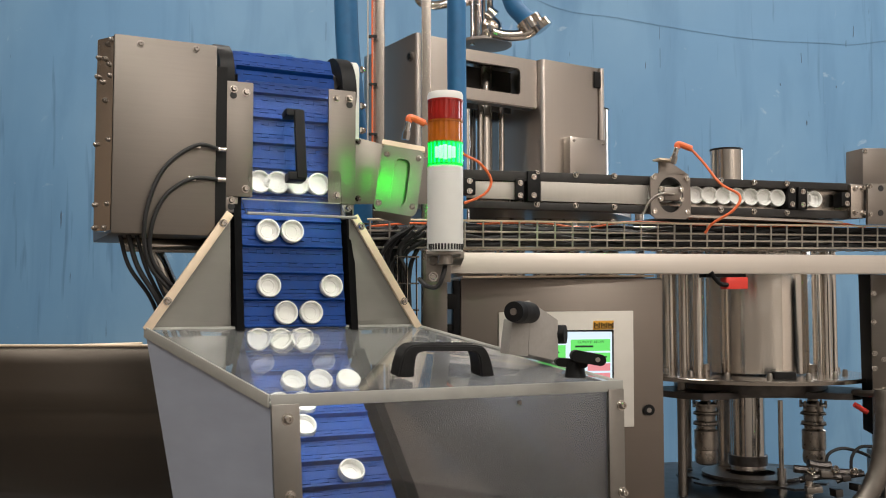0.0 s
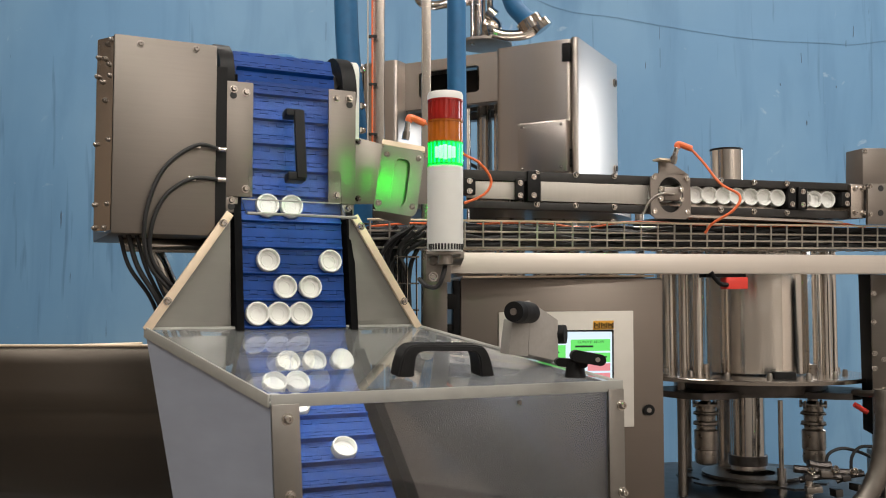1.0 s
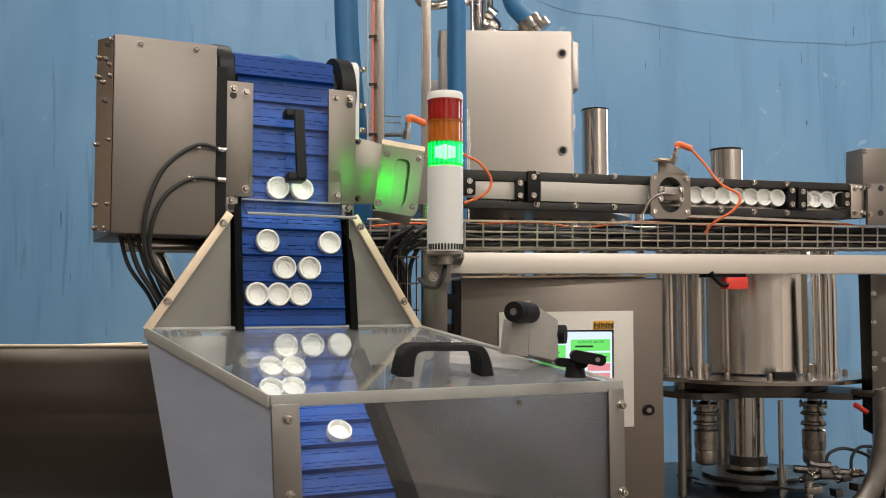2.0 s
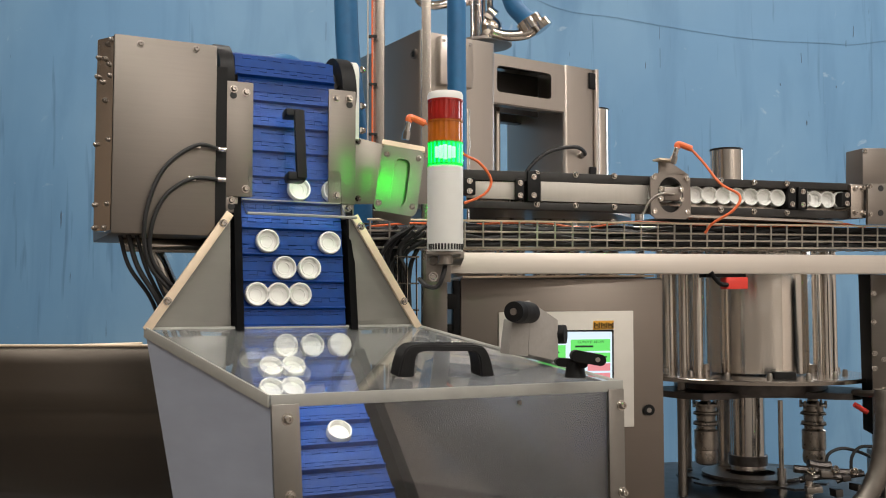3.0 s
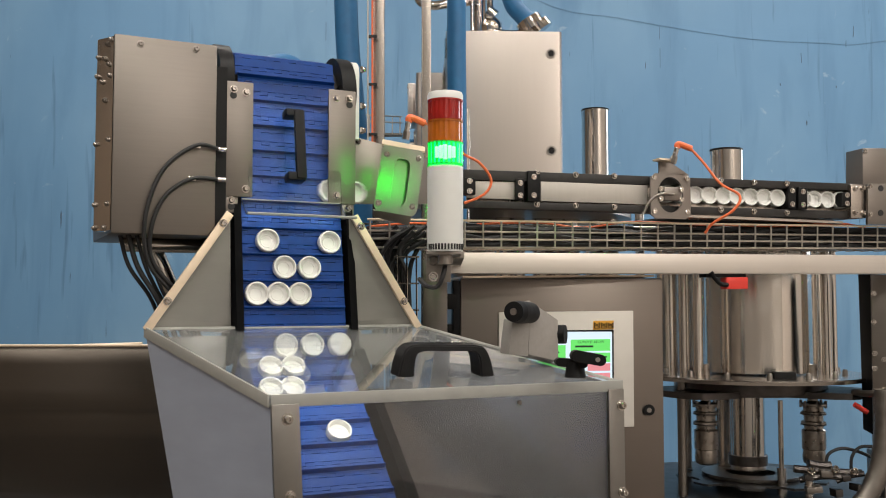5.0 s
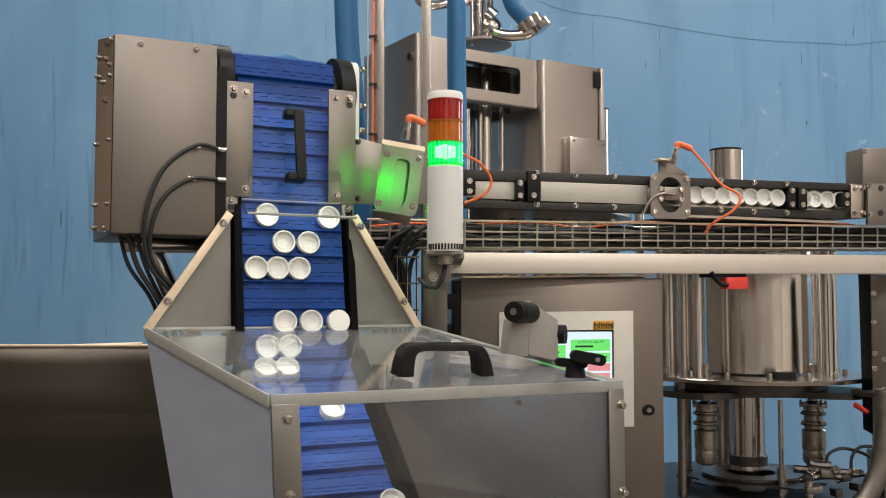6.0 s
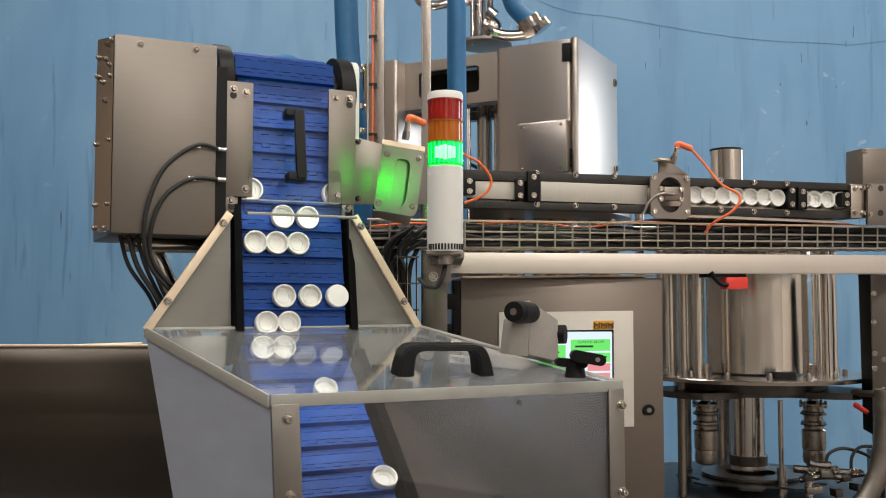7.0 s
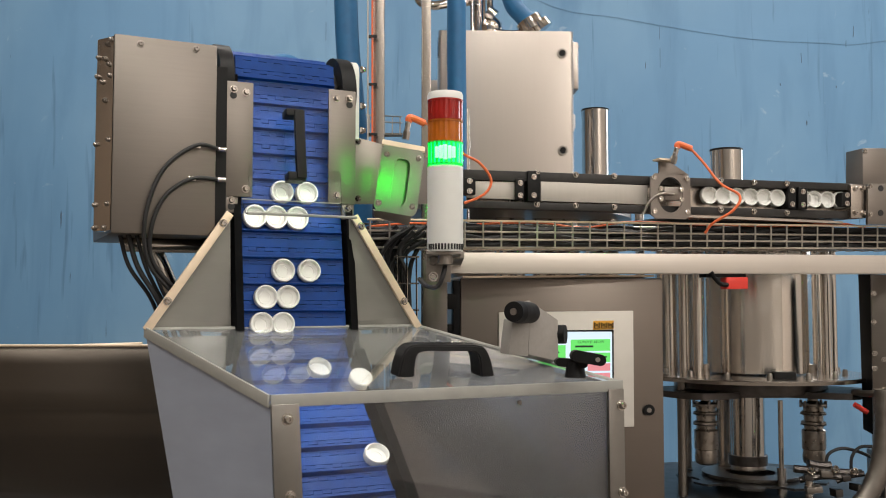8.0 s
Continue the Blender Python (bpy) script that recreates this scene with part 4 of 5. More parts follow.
# ---- cap track from the chute to the capping turret ----
def cap_track():
    tk = thing("cap_track", "black and steel cap track running to the capping turret", "conveyor track", pose(*(0.444, 2.03, 1.73)))
    part("back_plate", plate4(B(), (0.0493, 1.96, 1.775), (0.9425, 2.182, 1.774), (0.9405, 2.182, 1.703), (0.0492, 1.96, 1.706), 0.004), STEEL_DOOR, tk, "steel back plate")
    part("top_rail", plate4(B(), (0.0439, 1.93, 1.777), (0.9316, 2.151, 1.776), (0.9312, 2.151, 1.761), (0.0439, 1.93, 1.756), 0.03, 0.001), RAIL, tk, "black top rail")
    part("bottom_rail", plate4(B(), (0.0438, 1.93, 1.713), (0.9298, 2.15, 1.713), (0.9293, 2.15, 1.695), (0.0438, 1.93, 1.699), 0.03, 0.001), RAIL, tk, "black bottom rail")
    part("cover_strip", plate4(B(), (0.2037, 1.968, 1.757), (0.4388, 2.026, 1.756), (0.4382, 2.026, 1.715), (0.2034, 1.968, 1.716), 0.004, 0.001), TRACK_STEEL, tk, "brushed cover strip")
    part("cover_strip", plate4(B(), (0.0486, 1.935, 1.754), (0.1502, 1.961, 1.755), (0.15, 1.961, 1.718), (0.0486, 1.935, 1.719), 0.004, 0.001), TRACK_STEEL, tk)
    for a, b, c, d in (((0.1516, 1.949, 1.761), (0.1683, 1.953, 1.76), (0.168, 1.953, 1.717), (0.1514, 1.949, 1.717)), ((0.1755, 1.955, 1.778), (0.202, 1.961, 1.778), (0.2016, 1.961, 1.714), (0.1752, 1.954, 1.714)),
                       ((0.770, 2.105, 1.765), (0.788, 2.109, 1.764), (0.787, 2.109, 1.714), (0.769, 2.104, 1.714)), ((0.7935, 2.108, 1.763), (0.8154, 2.114, 1.762), (0.8142, 2.113, 1.713), (0.7923, 2.108, 1.714)),
                       ((0.900, 2.132, 1.754), (0.926, 2.139, 1.754), (0.9251, 2.139, 1.722), (0.899, 2.132, 1.722)), ((0.0413, 1.917, 1.759), (0.0668, 1.923, 1.758), (0.0667, 1.923, 1.724), (0.0413, 1.917, 1.724))):
        bl = part("clamp_block", plate4(B(), a, b, c, d, 0.03, 0.002), BLACK, tk, "black clamp block")
        for k in (0.2, 0.8):
            bolt(bl, (Vector(a).lerp(Vector(b), 0.5)).lerp(Vector(d).lerp(Vector(c), 0.5), k), (0.2414, -0.9704, 0), 0.0045, 0.004)
    for p in ((0.1954, 1.967, 1.774), (0.195, 1.967, 1.709), (0.2796, 1.988, 1.774), (0.279, 1.988, 1.709), (0.3643, 2.009, 1.774), (0.3636, 2.009, 1.708), (0.6079, 2.069, 1.772), (0.6068, 2.069, 1.708), (0.6874, 2.089, 1.771), (0.6861, 2.089, 1.706), (0.7671, 2.109, 1.771), (0.7655, 2.108, 1.705)):
        bolt(tk, p, (0.2414, -0.9704, 0), 0.0048, 0.008)
    # carrier plate below the far end
    part("carrier", plate4(B(), (0.5174, 2.058, 1.698), (0.9111, 2.156, 1.69), (0.9109, 2.156, 1.685), (0.5173, 2.058, 1.691), 0.05), STEEL_H, tk, "steel carrier plate")
    part("end_bracket", plate4(B(), (0.9227, 2.136, 1.773), (0.9658, 2.147, 1.772), (0.9636, 2.147, 1.697), (0.9205, 2.136, 1.696), 0.04, 0.001), STEEL_DOOR, tk)
    for p in ((0.9334, 2.138, 1.763), (0.9535, 2.143, 1.764), (0.9318, 2.138, 1.708), (0.9519, 2.143, 1.708)):
        bolt(tk, p, (0.2414, -0.9704, 0), 0.005, 0.006)


cap_track()


def end_plate():
    ep = thing("end_plate", "brown-grey steel mounting plate on the track's end", "bracket", pose(*(0.9817, 2.143, 1.769)))
    part("plate", plate4(B(), (0.9607, 2.135, 1.774), (1.083, 2.166, 1.776), (1.08, 2.165, 1.683), (0.9579, 2.135, 1.681), 0.008, 0.001), STEEL, ep)
    part("column", plate4(B(), (0.9594, 2.154, 1.858), (1.097, 2.188, 1.863), (1.094, 2.187, 1.774), (0.9568, 2.153, 1.77), 0.06, 0.002), STEEL, ep)
    for p in ((0.9645, 2.154, 1.851), (0.9657, 2.136, 1.768), (0.9638, 2.135, 1.704)):
        bolt(ep, p, (0.2414, -0.9704, 0), 0.0045, 0.005)
    for p in ((0.993, 2.142, 1.764), (0.9913, 2.142, 1.708)):
        # black disc stands in for the dark inside of the hole
        part("hole", rod(B(), Vector(p), Vector(p) + Vector((-0.2414, 0.9704, 0)) * 0.004, 0.007), RUBBER, ep)


end_plate()


def ring_bracket():
    """Sensor bracket with a round opening and an angled top tab."""
    rb = thing("ring_bracket", "steel sensor bracket with a round opening", "bracket", pose(*(0.4866, 2.02, 1.735), 0, 0, 13.97))
    k = 0.0012
    m = Matrix.Identity(4)
    n = 24
    outer, inner = [], []
    for i in range(n):
        a = 2 * math.pi * i / n + math.pi / n
        c, s = math.cos(a), math.sin(a)
        t = 1 / max(abs(c) / 39, abs(s) / 38)
        outer.append((c * t * k, (s * t - (5 if s < 0 else 0)) * k))
        inner.append((c * 25 * k, s * 32 * k))
    pl = part("plate", ring_plate(B(), outer, inner, 0.005, m), STEEL, rb, "steel plate with a round opening", local=True)
    part("tab", hexa(B(), [(-22 * k, 0, 36 * k), (38 * k, 0, 36 * k), (38 * k, 0.004, 36 * k), (-22 * k, 0.004, 36 * k), (-22 * k, 0, 62 * k), (-6 * k, 0, 62 * k), (-6 * k, 0.004, 62 * k), (-22 * k, 0.004, 62 * k)]), STEEL, pl, local=True)
    part("tab", hexa(B(), [(-30 * k, -0.02, 60 * k), (-4 * k, -0.02, 58 * k), (-4 * k, 0.01, 58 * k), (-30 * k, 0.01, 60 * k), (-30 * k, -0.02, 63 * k), (-4 * k, -0.02, 62 * k), (-4 * k, 0.01, 62 * k), (-30 * k, 0.01, 63 * k)]), STEEL_LIT, pl, local=True)
    part("nozzle", box(B(), (4 * k, 0.004, 2 * k), (34 * k, 0.012, 24 * k), None, 0.001), STEEL, rb, local=True)
    part("air_pipe", tube(B(), [(4 * k, -0.006, 0), (-22 * k, -0.012, 0), (-42 * k, -0.006, -12 * k), (-54 * k, 0.0, -36 * k)], 0.003, 8), STEEL_DULL, rb, local=True)
    for x, z in ((-32, 30), (32, 30), (-32, -30), (32, -30), (-20, 10), (20, 10), (-20, -8), (20, -8)):
        bolt(rb, (x * k, -0.001 if abs(x) > 25 else -0.003, z * k), (0, -1, 0), 0.0042, 0.004, None, True)


ring_bracket()
elbow_sensor((0.4839, 1.99, 1.798), (0.494, 1.99, 1.831), (0.5249, 1.99, 1.829), [(0.5226, 1.99, 1.83), (0.5468, 1.98, 1.798), (0.5787, 1.97, 1.753), (0.6151, 1.96, 1.726), (0.6017, 1.96, 1.696), (0.5648, 1.98, 1.671), (0.5535, 2, 1.652)])


# ---- wire cable tray along the beam ----
def cable_tray():
    ct = thing("cable_tray", "steel wire mesh cable tray above the beam", "cable tray", pose(*(0.3831, 2.033, 1.651)))
    back = Vector((-0.2369, 0.9715, 0)) * 0.11
    for a, b in (((-0.1522, 1.903, 1.672), (1.132, 2.216, 1.682)), ((-0.1521, 1.903, 1.649), (1.131, 2.216, 1.661)), ((-0.1519, 1.903, 1.615), (1.13, 2.215, 1.632)), ((-0.152, 1.903, 1.633), (1.13, 2.215, 1.646))):
        # the top wire alone gets the lit edge colour
        part("wire", rod(B(), a, b, 0.0023, 6), STEEL_LIT if a[2] > 1.661 else TRAY_WIRE, ct, "zinc steel wire")
    for a, b in (((-0.1522, 1.903, 1.672), (1.132, 2.216, 1.682)), ((-0.152, 1.903, 1.636), (1.13, 2.215, 1.648))):
        part("wire", rod(B(), Vector(a) + back, Vector(b) + back, 0.0022, 6), POLISHED, ct)
    for f in (0.35, 0.7):
        part("wire", rod(B(), Vector((-0.1519, 1.903, 1.615)) + back * f, Vector((1.13, 2.215, 1.632)) + back * f, 0.0022, 6), POLISHED, ct)
    for i in range(34):
        k = i / 33
        a = Vector((-0.1466, 1.904, 1.672)).lerp(Vector((1.117, 2.212, 1.682)), k)
        b = Vector((-0.1464, 1.904, 1.615)).lerp(Vector((1.115, 2.212, 1.631)), k)
        bm = B()
        rod(bm, a, b, 0.002, 6)
        rod(bm, b, b + back, 0.002, 6)
        rod(bm, b + back, a + back, 0.002, 6)
        part("hoop", bm, TRAY_WIRE, ct)


cable_tray()


def tray_cables():
    rng = random.Random(4)
    n = Vector((-0.2369, 0.9715, 0))
    for i in range(30):
        orange = i in (4, 13, 21)
        off, h0 = rng.uniform(0.006, 0.09), rng.uniform(0.0, 0.034)
        a, b = Vector((-0.1408, 1.905, 1.617)), Vector((1.115, 2.212, 1.633))
        pts = []
        for k in range(15):
            p = a.lerp(b, k / 14) + n * (off + rng.uniform(-0.008, 0.008)) + Vector((0, 0, 0.006 + h0 + rng.uniform(-0.006, 0.010) + (0.012 if orange else 0)))
            pts.append(p)
        single("tray_cable", tube(B(), pts, 0.0024 if orange else rng.uniform(0.0022, 0.0048), 6, 4), ORANGE if orange else RUBBER, "orange sensor cable lying in the wire tray" if orange else "black cable lying in the wire tray", "cable", "tray cables")
    # looms that leave the tray near the elevator
    for i in range(19):
        x, y = rng.uniform(-0.06, 0.03), rng.uniform(-0.03, 0.05)
        s = Vector((-0.0476, 1.9, 1.645)) + Vector((rng.uniform(-0.05, 0.05), y, rng.uniform(-0.02, 0.02)))
        e = Vector((-0.0901, 1.92, 1.523)) + Vector((x * 0.8, y, 0))
        mid = s.lerp(e, 0.45) + Vector((-0.015 - 0.01 * rng.random(), 0, 0.015))
        single("loom_cable", tube(B(), [s, mid, e, e + Vector((0, 0, -0.3))], rng.uniform(0.003, 0.0055), 6), RUBBER, "black cable dropping from the wire tray", "cable", "loom cables")


tray_cables()


def drop_tray():
    dt = thing("drop_tray", "upright steel wire tray for dropping cables", "cable tray", pose(*(-0.0708, 1.86, 1.544)))
    for a, b in (((-0.0908, 1.86, 1.597), (-0.0882, 1.86, 1.434)), ((-0.0709, 1.86, 1.597), (-0.0694, 1.86, 1.434)), ((-0.0521, 1.86, 1.597), (-0.0507, 1.86, 1.434))):
        part("wire", rod(B(), a, b, 0.0018, 6), POLISHED, dt)
    for a, b in (((-0.0953, 1.86, 1.594), (-0.0465, 1.86, 1.594)), ((-0.0951, 1.86, 1.542), (-0.0464, 1.86, 1.542)), ((-0.0949, 1.86, 1.49), (-0.0464, 1.86, 1.49))):
        part("wire", rod(B(), a, b, 0.0018, 6), POLISHED, dt)


drop_tray()


# ---- posts, hoses and pipes rising to the ceiling ----
def rising_lines():
    p1 = thing("square_post", "brushed steel square post with cable ties", "post", pose(*(-0.1475, 2.12, 1.866)))
    part("tube", box(B(), (-0.1447, 2.12, 2.2), (0.0252, 0.03, 4.4), None, 0.002), STEEL_DOOR, p1)
    part("cable", rod(B(), (-0.1607, 2.09, 2.77), (-0.1564, 2.09, 1.8), 0.0024), ORANGE, p1, "orange cable tied along the post")
    part("hose", rod(B(), (-0.1734, 2.12, 2.788), (-0.1688, 2.12, 1.804), 0.002), BEZEL, p1)
    for p in ((-0.1565, 2.09, 2.098), (-0.156, 2.09, 1.99), (-0.1555, 2.09, 1.878)):
        part("tie", box(B(), p, (0.018, 0.014, 0.004)), RUBBER, p1, "black cable tie")
    p2 = thing("square_post", "slim brushed steel square post behind the signal tower", "post", pose(*(-0.0366, 2.04, 1.793)))
    part("tube", box(B(), (-0.0365, 2.04, 2.2), (0.0206, 0.02, 4.4), None, 0.002), STEEL_DOOR, p2)
    for pts, r, label in (([(-0.2333, 2.16, 3.159), (-0.2303, 2.16, 2.676), (-0.2284, 2.16, 2.365), (-0.2248, 2.16, 2.205), (-0.2189, 2.16, 2.085), (-0.2078, 2.16, 1.967), (-0.1959, 2.18, 1.839), (-0.1889, 2.2, 1.657)], 0.027, "thick blue hose falling behind the elevator"),
                          ([(0.031, 2.1, 2.736), (0.0305, 2.1, 2.185), (0.0304, 2.1, 2.069), (0.0316, 2.1, 1.941), (0.0315, 2.1, 1.852), (0.0313, 2.1, 1.625)], 0.0212, "thick blue hose falling behind the signal tower"),
                          ([(0.1384, 2.62, 3.042), (0.1685, 2.62, 2.484), (0.1918, 2.62, 2.355), (0.2186, 2.62, 2.314), (0.2486, 2.62, 2.287)], 0.0249, "blue hose curving to a pipe clamp")):
        single("hose", tube(B(), pts, r, 18, 14, 0.012), HOSE_BLUE, label, "hose", "blue hoses")
    fe = thing("steel_pipe", "short polished steel pipe beside the blue hose", "pipe", pose(*(0.0539, 2.14, 1.8561)))
    part("tube", rod(B(), (0.0535, 2.14, 1.6145), (0.054, 2.14, 1.9442), 0.0068), POLISHED, fe)
    part("collar", rod(B(), (0.0539, 2.14, 1.8561), (0.0539, 2.14, 1.8768), 0.0085), POLISHED, fe)
    wt = thing("wire_tray", "zinc wire cable tray far behind the turret", "cable tray", pose(*(-0.2219, 3.3, 2.133)))
    for y in (203, 214, 236):
        a, b = Vector((-0.3014, 3.3, 2.167)), Vector((-0.1427, 3.3, 2.159))
        d = Vector((0, 0, -0.00196 * (y - 203)))
        part("wire", rod(B(), a + d, b + d, 0.0022, 6), TRAY_WIRE, wt)
    for k in range(6):
        a = Vector((-0.2855, 3.3, 2.167)).lerp(Vector((-0.1507, 3.3, 2.159)), k / 5)
        part("wire", rod(B(), a, a - Vector((0, 0, 0.066)), 0.002, 6), TRAY_WIRE, wt)
    part("leg", box(B(), (-0.3014, 3.33, 0.99), (0.03, 0.03, 1.98)), STEEL, wt)
    part("stay", box(B(), (-0.2221, 3.315, 2.097), (0.17, 0.012, 0.012)), STEEL, wt)
    hb = B()
    tube(hb, [ELEV @ Vector(p) for p in ((0.03, 0.42, 0.25), (0.03, 0.42, 0.38), (0.045, 0.42, 0.475), (0.09, 0.42, 0.522), (0.135, 0.42, 0.505), (0.16, 0.42, 0.42), (0.165, 0.42, 0.3), (0.165, 0.42, 0.0), (0.165, 0.42, -1.48))], 0.03, 18, 8)
    single("hose", hb, HOSE_BLUE, "blue hose arching behind the elevator head", "hose", "blue hoses")


rising_lines()


def rotary_pipework():
    pw = thing("rotary_pipework", "polished steel pipes and clamps over the turret", "pipework", pose(*(0.1076, 2.7, 2.256)))
    part("riser", rod(B(), (0.1043, 2.7, 2.248), (0.1067, 2.7, 3.331), 0.0209, 20), POLISHED, pw)
    part("riser", rod(B(), (0.0835, 2.66, 2.237), (0.0854, 2.66, 3.304), 0.0063), POLISHED, pw)
    part("flange_disc", lathe(B(), [(0, 0.0), (0.062, 0.0), (0.078, 0.004), (0.078, 0.012), (0.05, 0.016), (0, 0.016)], Matrix.Translation(Vector((0.1206, 2.7, 2.242))), 36), STEEL_DULL, pw, "round steel flange")
    part("ball_valve", lathe(B(), [(0, -0.03), (0.018, -0.028), (0.03, -0.012), (0.033, 0.002), (0.03, 0.016), (0.018, 0.03), (0, 0.032)], Matrix.Translation(Vector((0.1355, 2.64, 2.277))), 24), POLISHED, pw)
    part("elbow", tube(B(), [(0.1392, 2.62, 2.261), (0.1835, 2.62, 2.252), (0.2342, 2.62, 2.258), (0.2707, 2.62, 2.281)], 0.0156, 16), POLISHED, pw)
    part("clamp", rod(B(), (0.2375, 2.62, 2.297), (0.2532, 2.62, 2.271), 0.0374, 24), POLISHED, pw, "polished pipe clamp")
    part("clamp", rod(B(), (0.2665, 2.61, 2.287), (0.2806, 2.61, 2.268), 0.0279, 24), POLISHED, pw)
    part("clamp", rod(B(), (0.1252, 2.62, 2.322), (0.1457, 2.62, 2.306), 0.0187, 20), POLISHED, pw)
    part("stub", tube(B(), [(0.1334, 2.62, 2.419), (0.1316, 2.62, 2.363), (0.1331, 2.62, 2.319)], 0.0093, 12), POLISHED, pw)
    part("elbow", tube(B(), [(-0.0741, 2.66, 2.417), (-0.0676, 2.66, 2.365), (-0.0306, 2.66, 2.351), (0.0129, 2.66, 2.356), (0.0908, 2.68, 2.371)], 0.0127, 16), POLISHED, pw)


rotary_pipework()


# ---- rotating turret head ----
def turret_head():
    th = thing("turret_head", "rotating steel turret head with two door boxes", "machine head", pose(0.1195, 2.7, 1.5))
    z0, z1 = 0.333, 0.691
    # the two boxes sit a little to either side of the axis
    for e, xi, xo, yc, hw in ((1, 0.195, 0.3085, 0.024, 0.144), (-1, 0.1, 0.312, -0.0287, 0.1675)):
        lying = Matrix.Translation((0, 0, z0)) @ pose(0, 0, 0, 90)
        part("box", flat_shape(B(), rounded(e * (xo + xi) / 2, -yc, xo - xi, 2 * hw, 0.012), z1 - z0, lying), TURRET_STEEL, th, "brushed steel switch box", local=True)
        lying = Matrix.Translation((0, 0, z0 - 0.002)) @ pose(0, 0, 0, 90)
        dr = part("door", flat_shape(B(), rounded(e * (xo + 0.011), -yc, 0.018, 2 * hw + 0.006, 0.0085), z1 - z0 + 0.004, lying), TURRET_STEEL, th, "plain brushed steel door", local=True)
        # dark strip fills the gap between box and door
        part("door_gap", box(B(), (e * (xo + 0.0), yc, (z0 + z1) / 2), (0.006, 2 * hw - 0.02, z1 - z0 - 0.006)), RUBBER, th, "dark strip in the door gap", local=True)
        for z in (z0 + 0.055, z1 - 0.055):
            y = yc + e * (hw - 0.026)
            lk = part("latch", rod(B(), (e * (xo + 0.018), y, z), (e * (xo + 0.024), y, z), 0.0125, 20), STEEL_DULL, dr, "round latch", local=True)
            part("latch_key", rod(B(), (e * (xo + 0.023), y, z), (e * (xo + 0.0255), y, z), 0.0085), BLACK, lk, local=True)
        for z in (z0 + 0.045, z1 - 0.035):
            part("hinge", box(B(), (e * (xo - 0.010), yc - e * (hw + 0.001), z), (0.024, 0.008, 0.048), None, 0.002), BLACK, th, "black hinge", local=True)
    hw = 0.196
    # bridges with a window, front and back, and the roof
    for s in (1, -1):
        outer = rounded(0.05, 0.6225, 0.298, 0.135, 0.004)
        inner = rounded(0.055, 0.622, 0.19, 0.074, 0.012)
        part("bridge", ring_plate(B(), outer, inner, 0.010, Matrix.Translation((0, s * 0.113 - 0.005, 0))), TURRET_STEEL, th, "brushed bridge panel with a window", local=True)
        part("lower_lip", box(B(), (0.05, s * 0.100, 0.5535), (0.288, 0.03, 0.004)), STEEL, th, local=True)
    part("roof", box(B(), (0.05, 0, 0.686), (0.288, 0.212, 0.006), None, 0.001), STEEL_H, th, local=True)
    cp = part("cover_plate", box(B(), (-0.236, -hw - 0.012, 0.618), (0.10, 0.026, 0.125), None, 0.006), TURRET_STEEL, th, "raised cover plate", local=True)
    for x in (-0.04, 0.04):
        bolt(cp, (-0.236 + x, -hw - 0.025, 0.668), (0, -1, 0), 0.0035, 0.002, STEEL_DULL, True)
    part("recess", ring_plate(B(), rounded(-0.245, 0.49, 0.11, 0.085, 0.012), rounded(-0.245, 0.49, 0.085, 0.062, 0.012), 0.006, Matrix.Translation((0, -hw - 0.006, 0))), TURRET_STEEL, th, "recess frame", local=True)
    # dark sheet on the box face stands in for the recess's shaded hollow
    part("recess_shade", box(B(), (-0.245, -hw - 0.001, 0.49), (0.09, 0.003, 0.066)), SLATE, th, local=True)
    part("regulator_cup", lathe(B(), [(0, 0), (0.014, 0.003), (0.018, 0.015), (0.018, 0.045), (0.012, 0.05), (0, 0.05)], Matrix.Translation((-0.235, -hw - 0.006, 0.452)), 20), BEZEL, th, "pale regulator cup", local=True)
    part("blue_knob", rod(B(), (-0.235, -hw - 0.006, 0.504), (-0.235, -hw - 0.006, 0.512), 0.013), HOSE_BLUE, th, "blue knob", local=True)
    # dark sheet stands in for the shaded interior behind the bridge windows
    part("interior_shade", box(B(), (0.05, 0, 0.617), (0.28, 0.008, 0.12)), SLATE, th, local=True)
    part("column", rod(B(), (0, 0, 0.1), (0, 0, 0.68), 0.022, 24), POLISHED, th, "polished column", local=True)
    for a in (40, 160, 280):
        c, s = math.cos(radians(a)) * 0.05, math.sin(radians(a)) * 0.05
        part("rod", rod(B(), (c, s, 0.1), (c, s, 0.60), 0.009), POLISHED, th, local=True)
    # junction box, its lid screws, and the black cable on the other side
    jb = part("junction_box", box(B(), (-0.243, 0.153, 0.408), (0.136, 0.032, 0.134), None, 0.006), TURRET_STEEL, th, "small steel junction box", local=True)
    for x in (-0.045, 0.045):
        for z in (-0.055, 0.055):
            bolt(jb, (-0.243 + x * 1.2, 0.169, 0.408 + z), (0, 1, 0), 0.0035, 0.002, STEEL_DULL, True)
    part("cable", tube(B(), [(0.255, -0.116, 0.430), (0.258, -0.136, 0.437), (0.2, -0.16, 0.447), (0.11, -0.15, 0.425), (0.045, -0.136, 0.365), (0.02, -0.09, 0.25)], 0.0055, 10), RUBBER, th, "black looping cable", local=True)
    part("gland", rod(B(), (0.255, -0.114, 0.430), (0.255, -0.130, 0.433), 0.009), STEEL_DULL, th, local=True)
    return th


TURRET = turret_head()


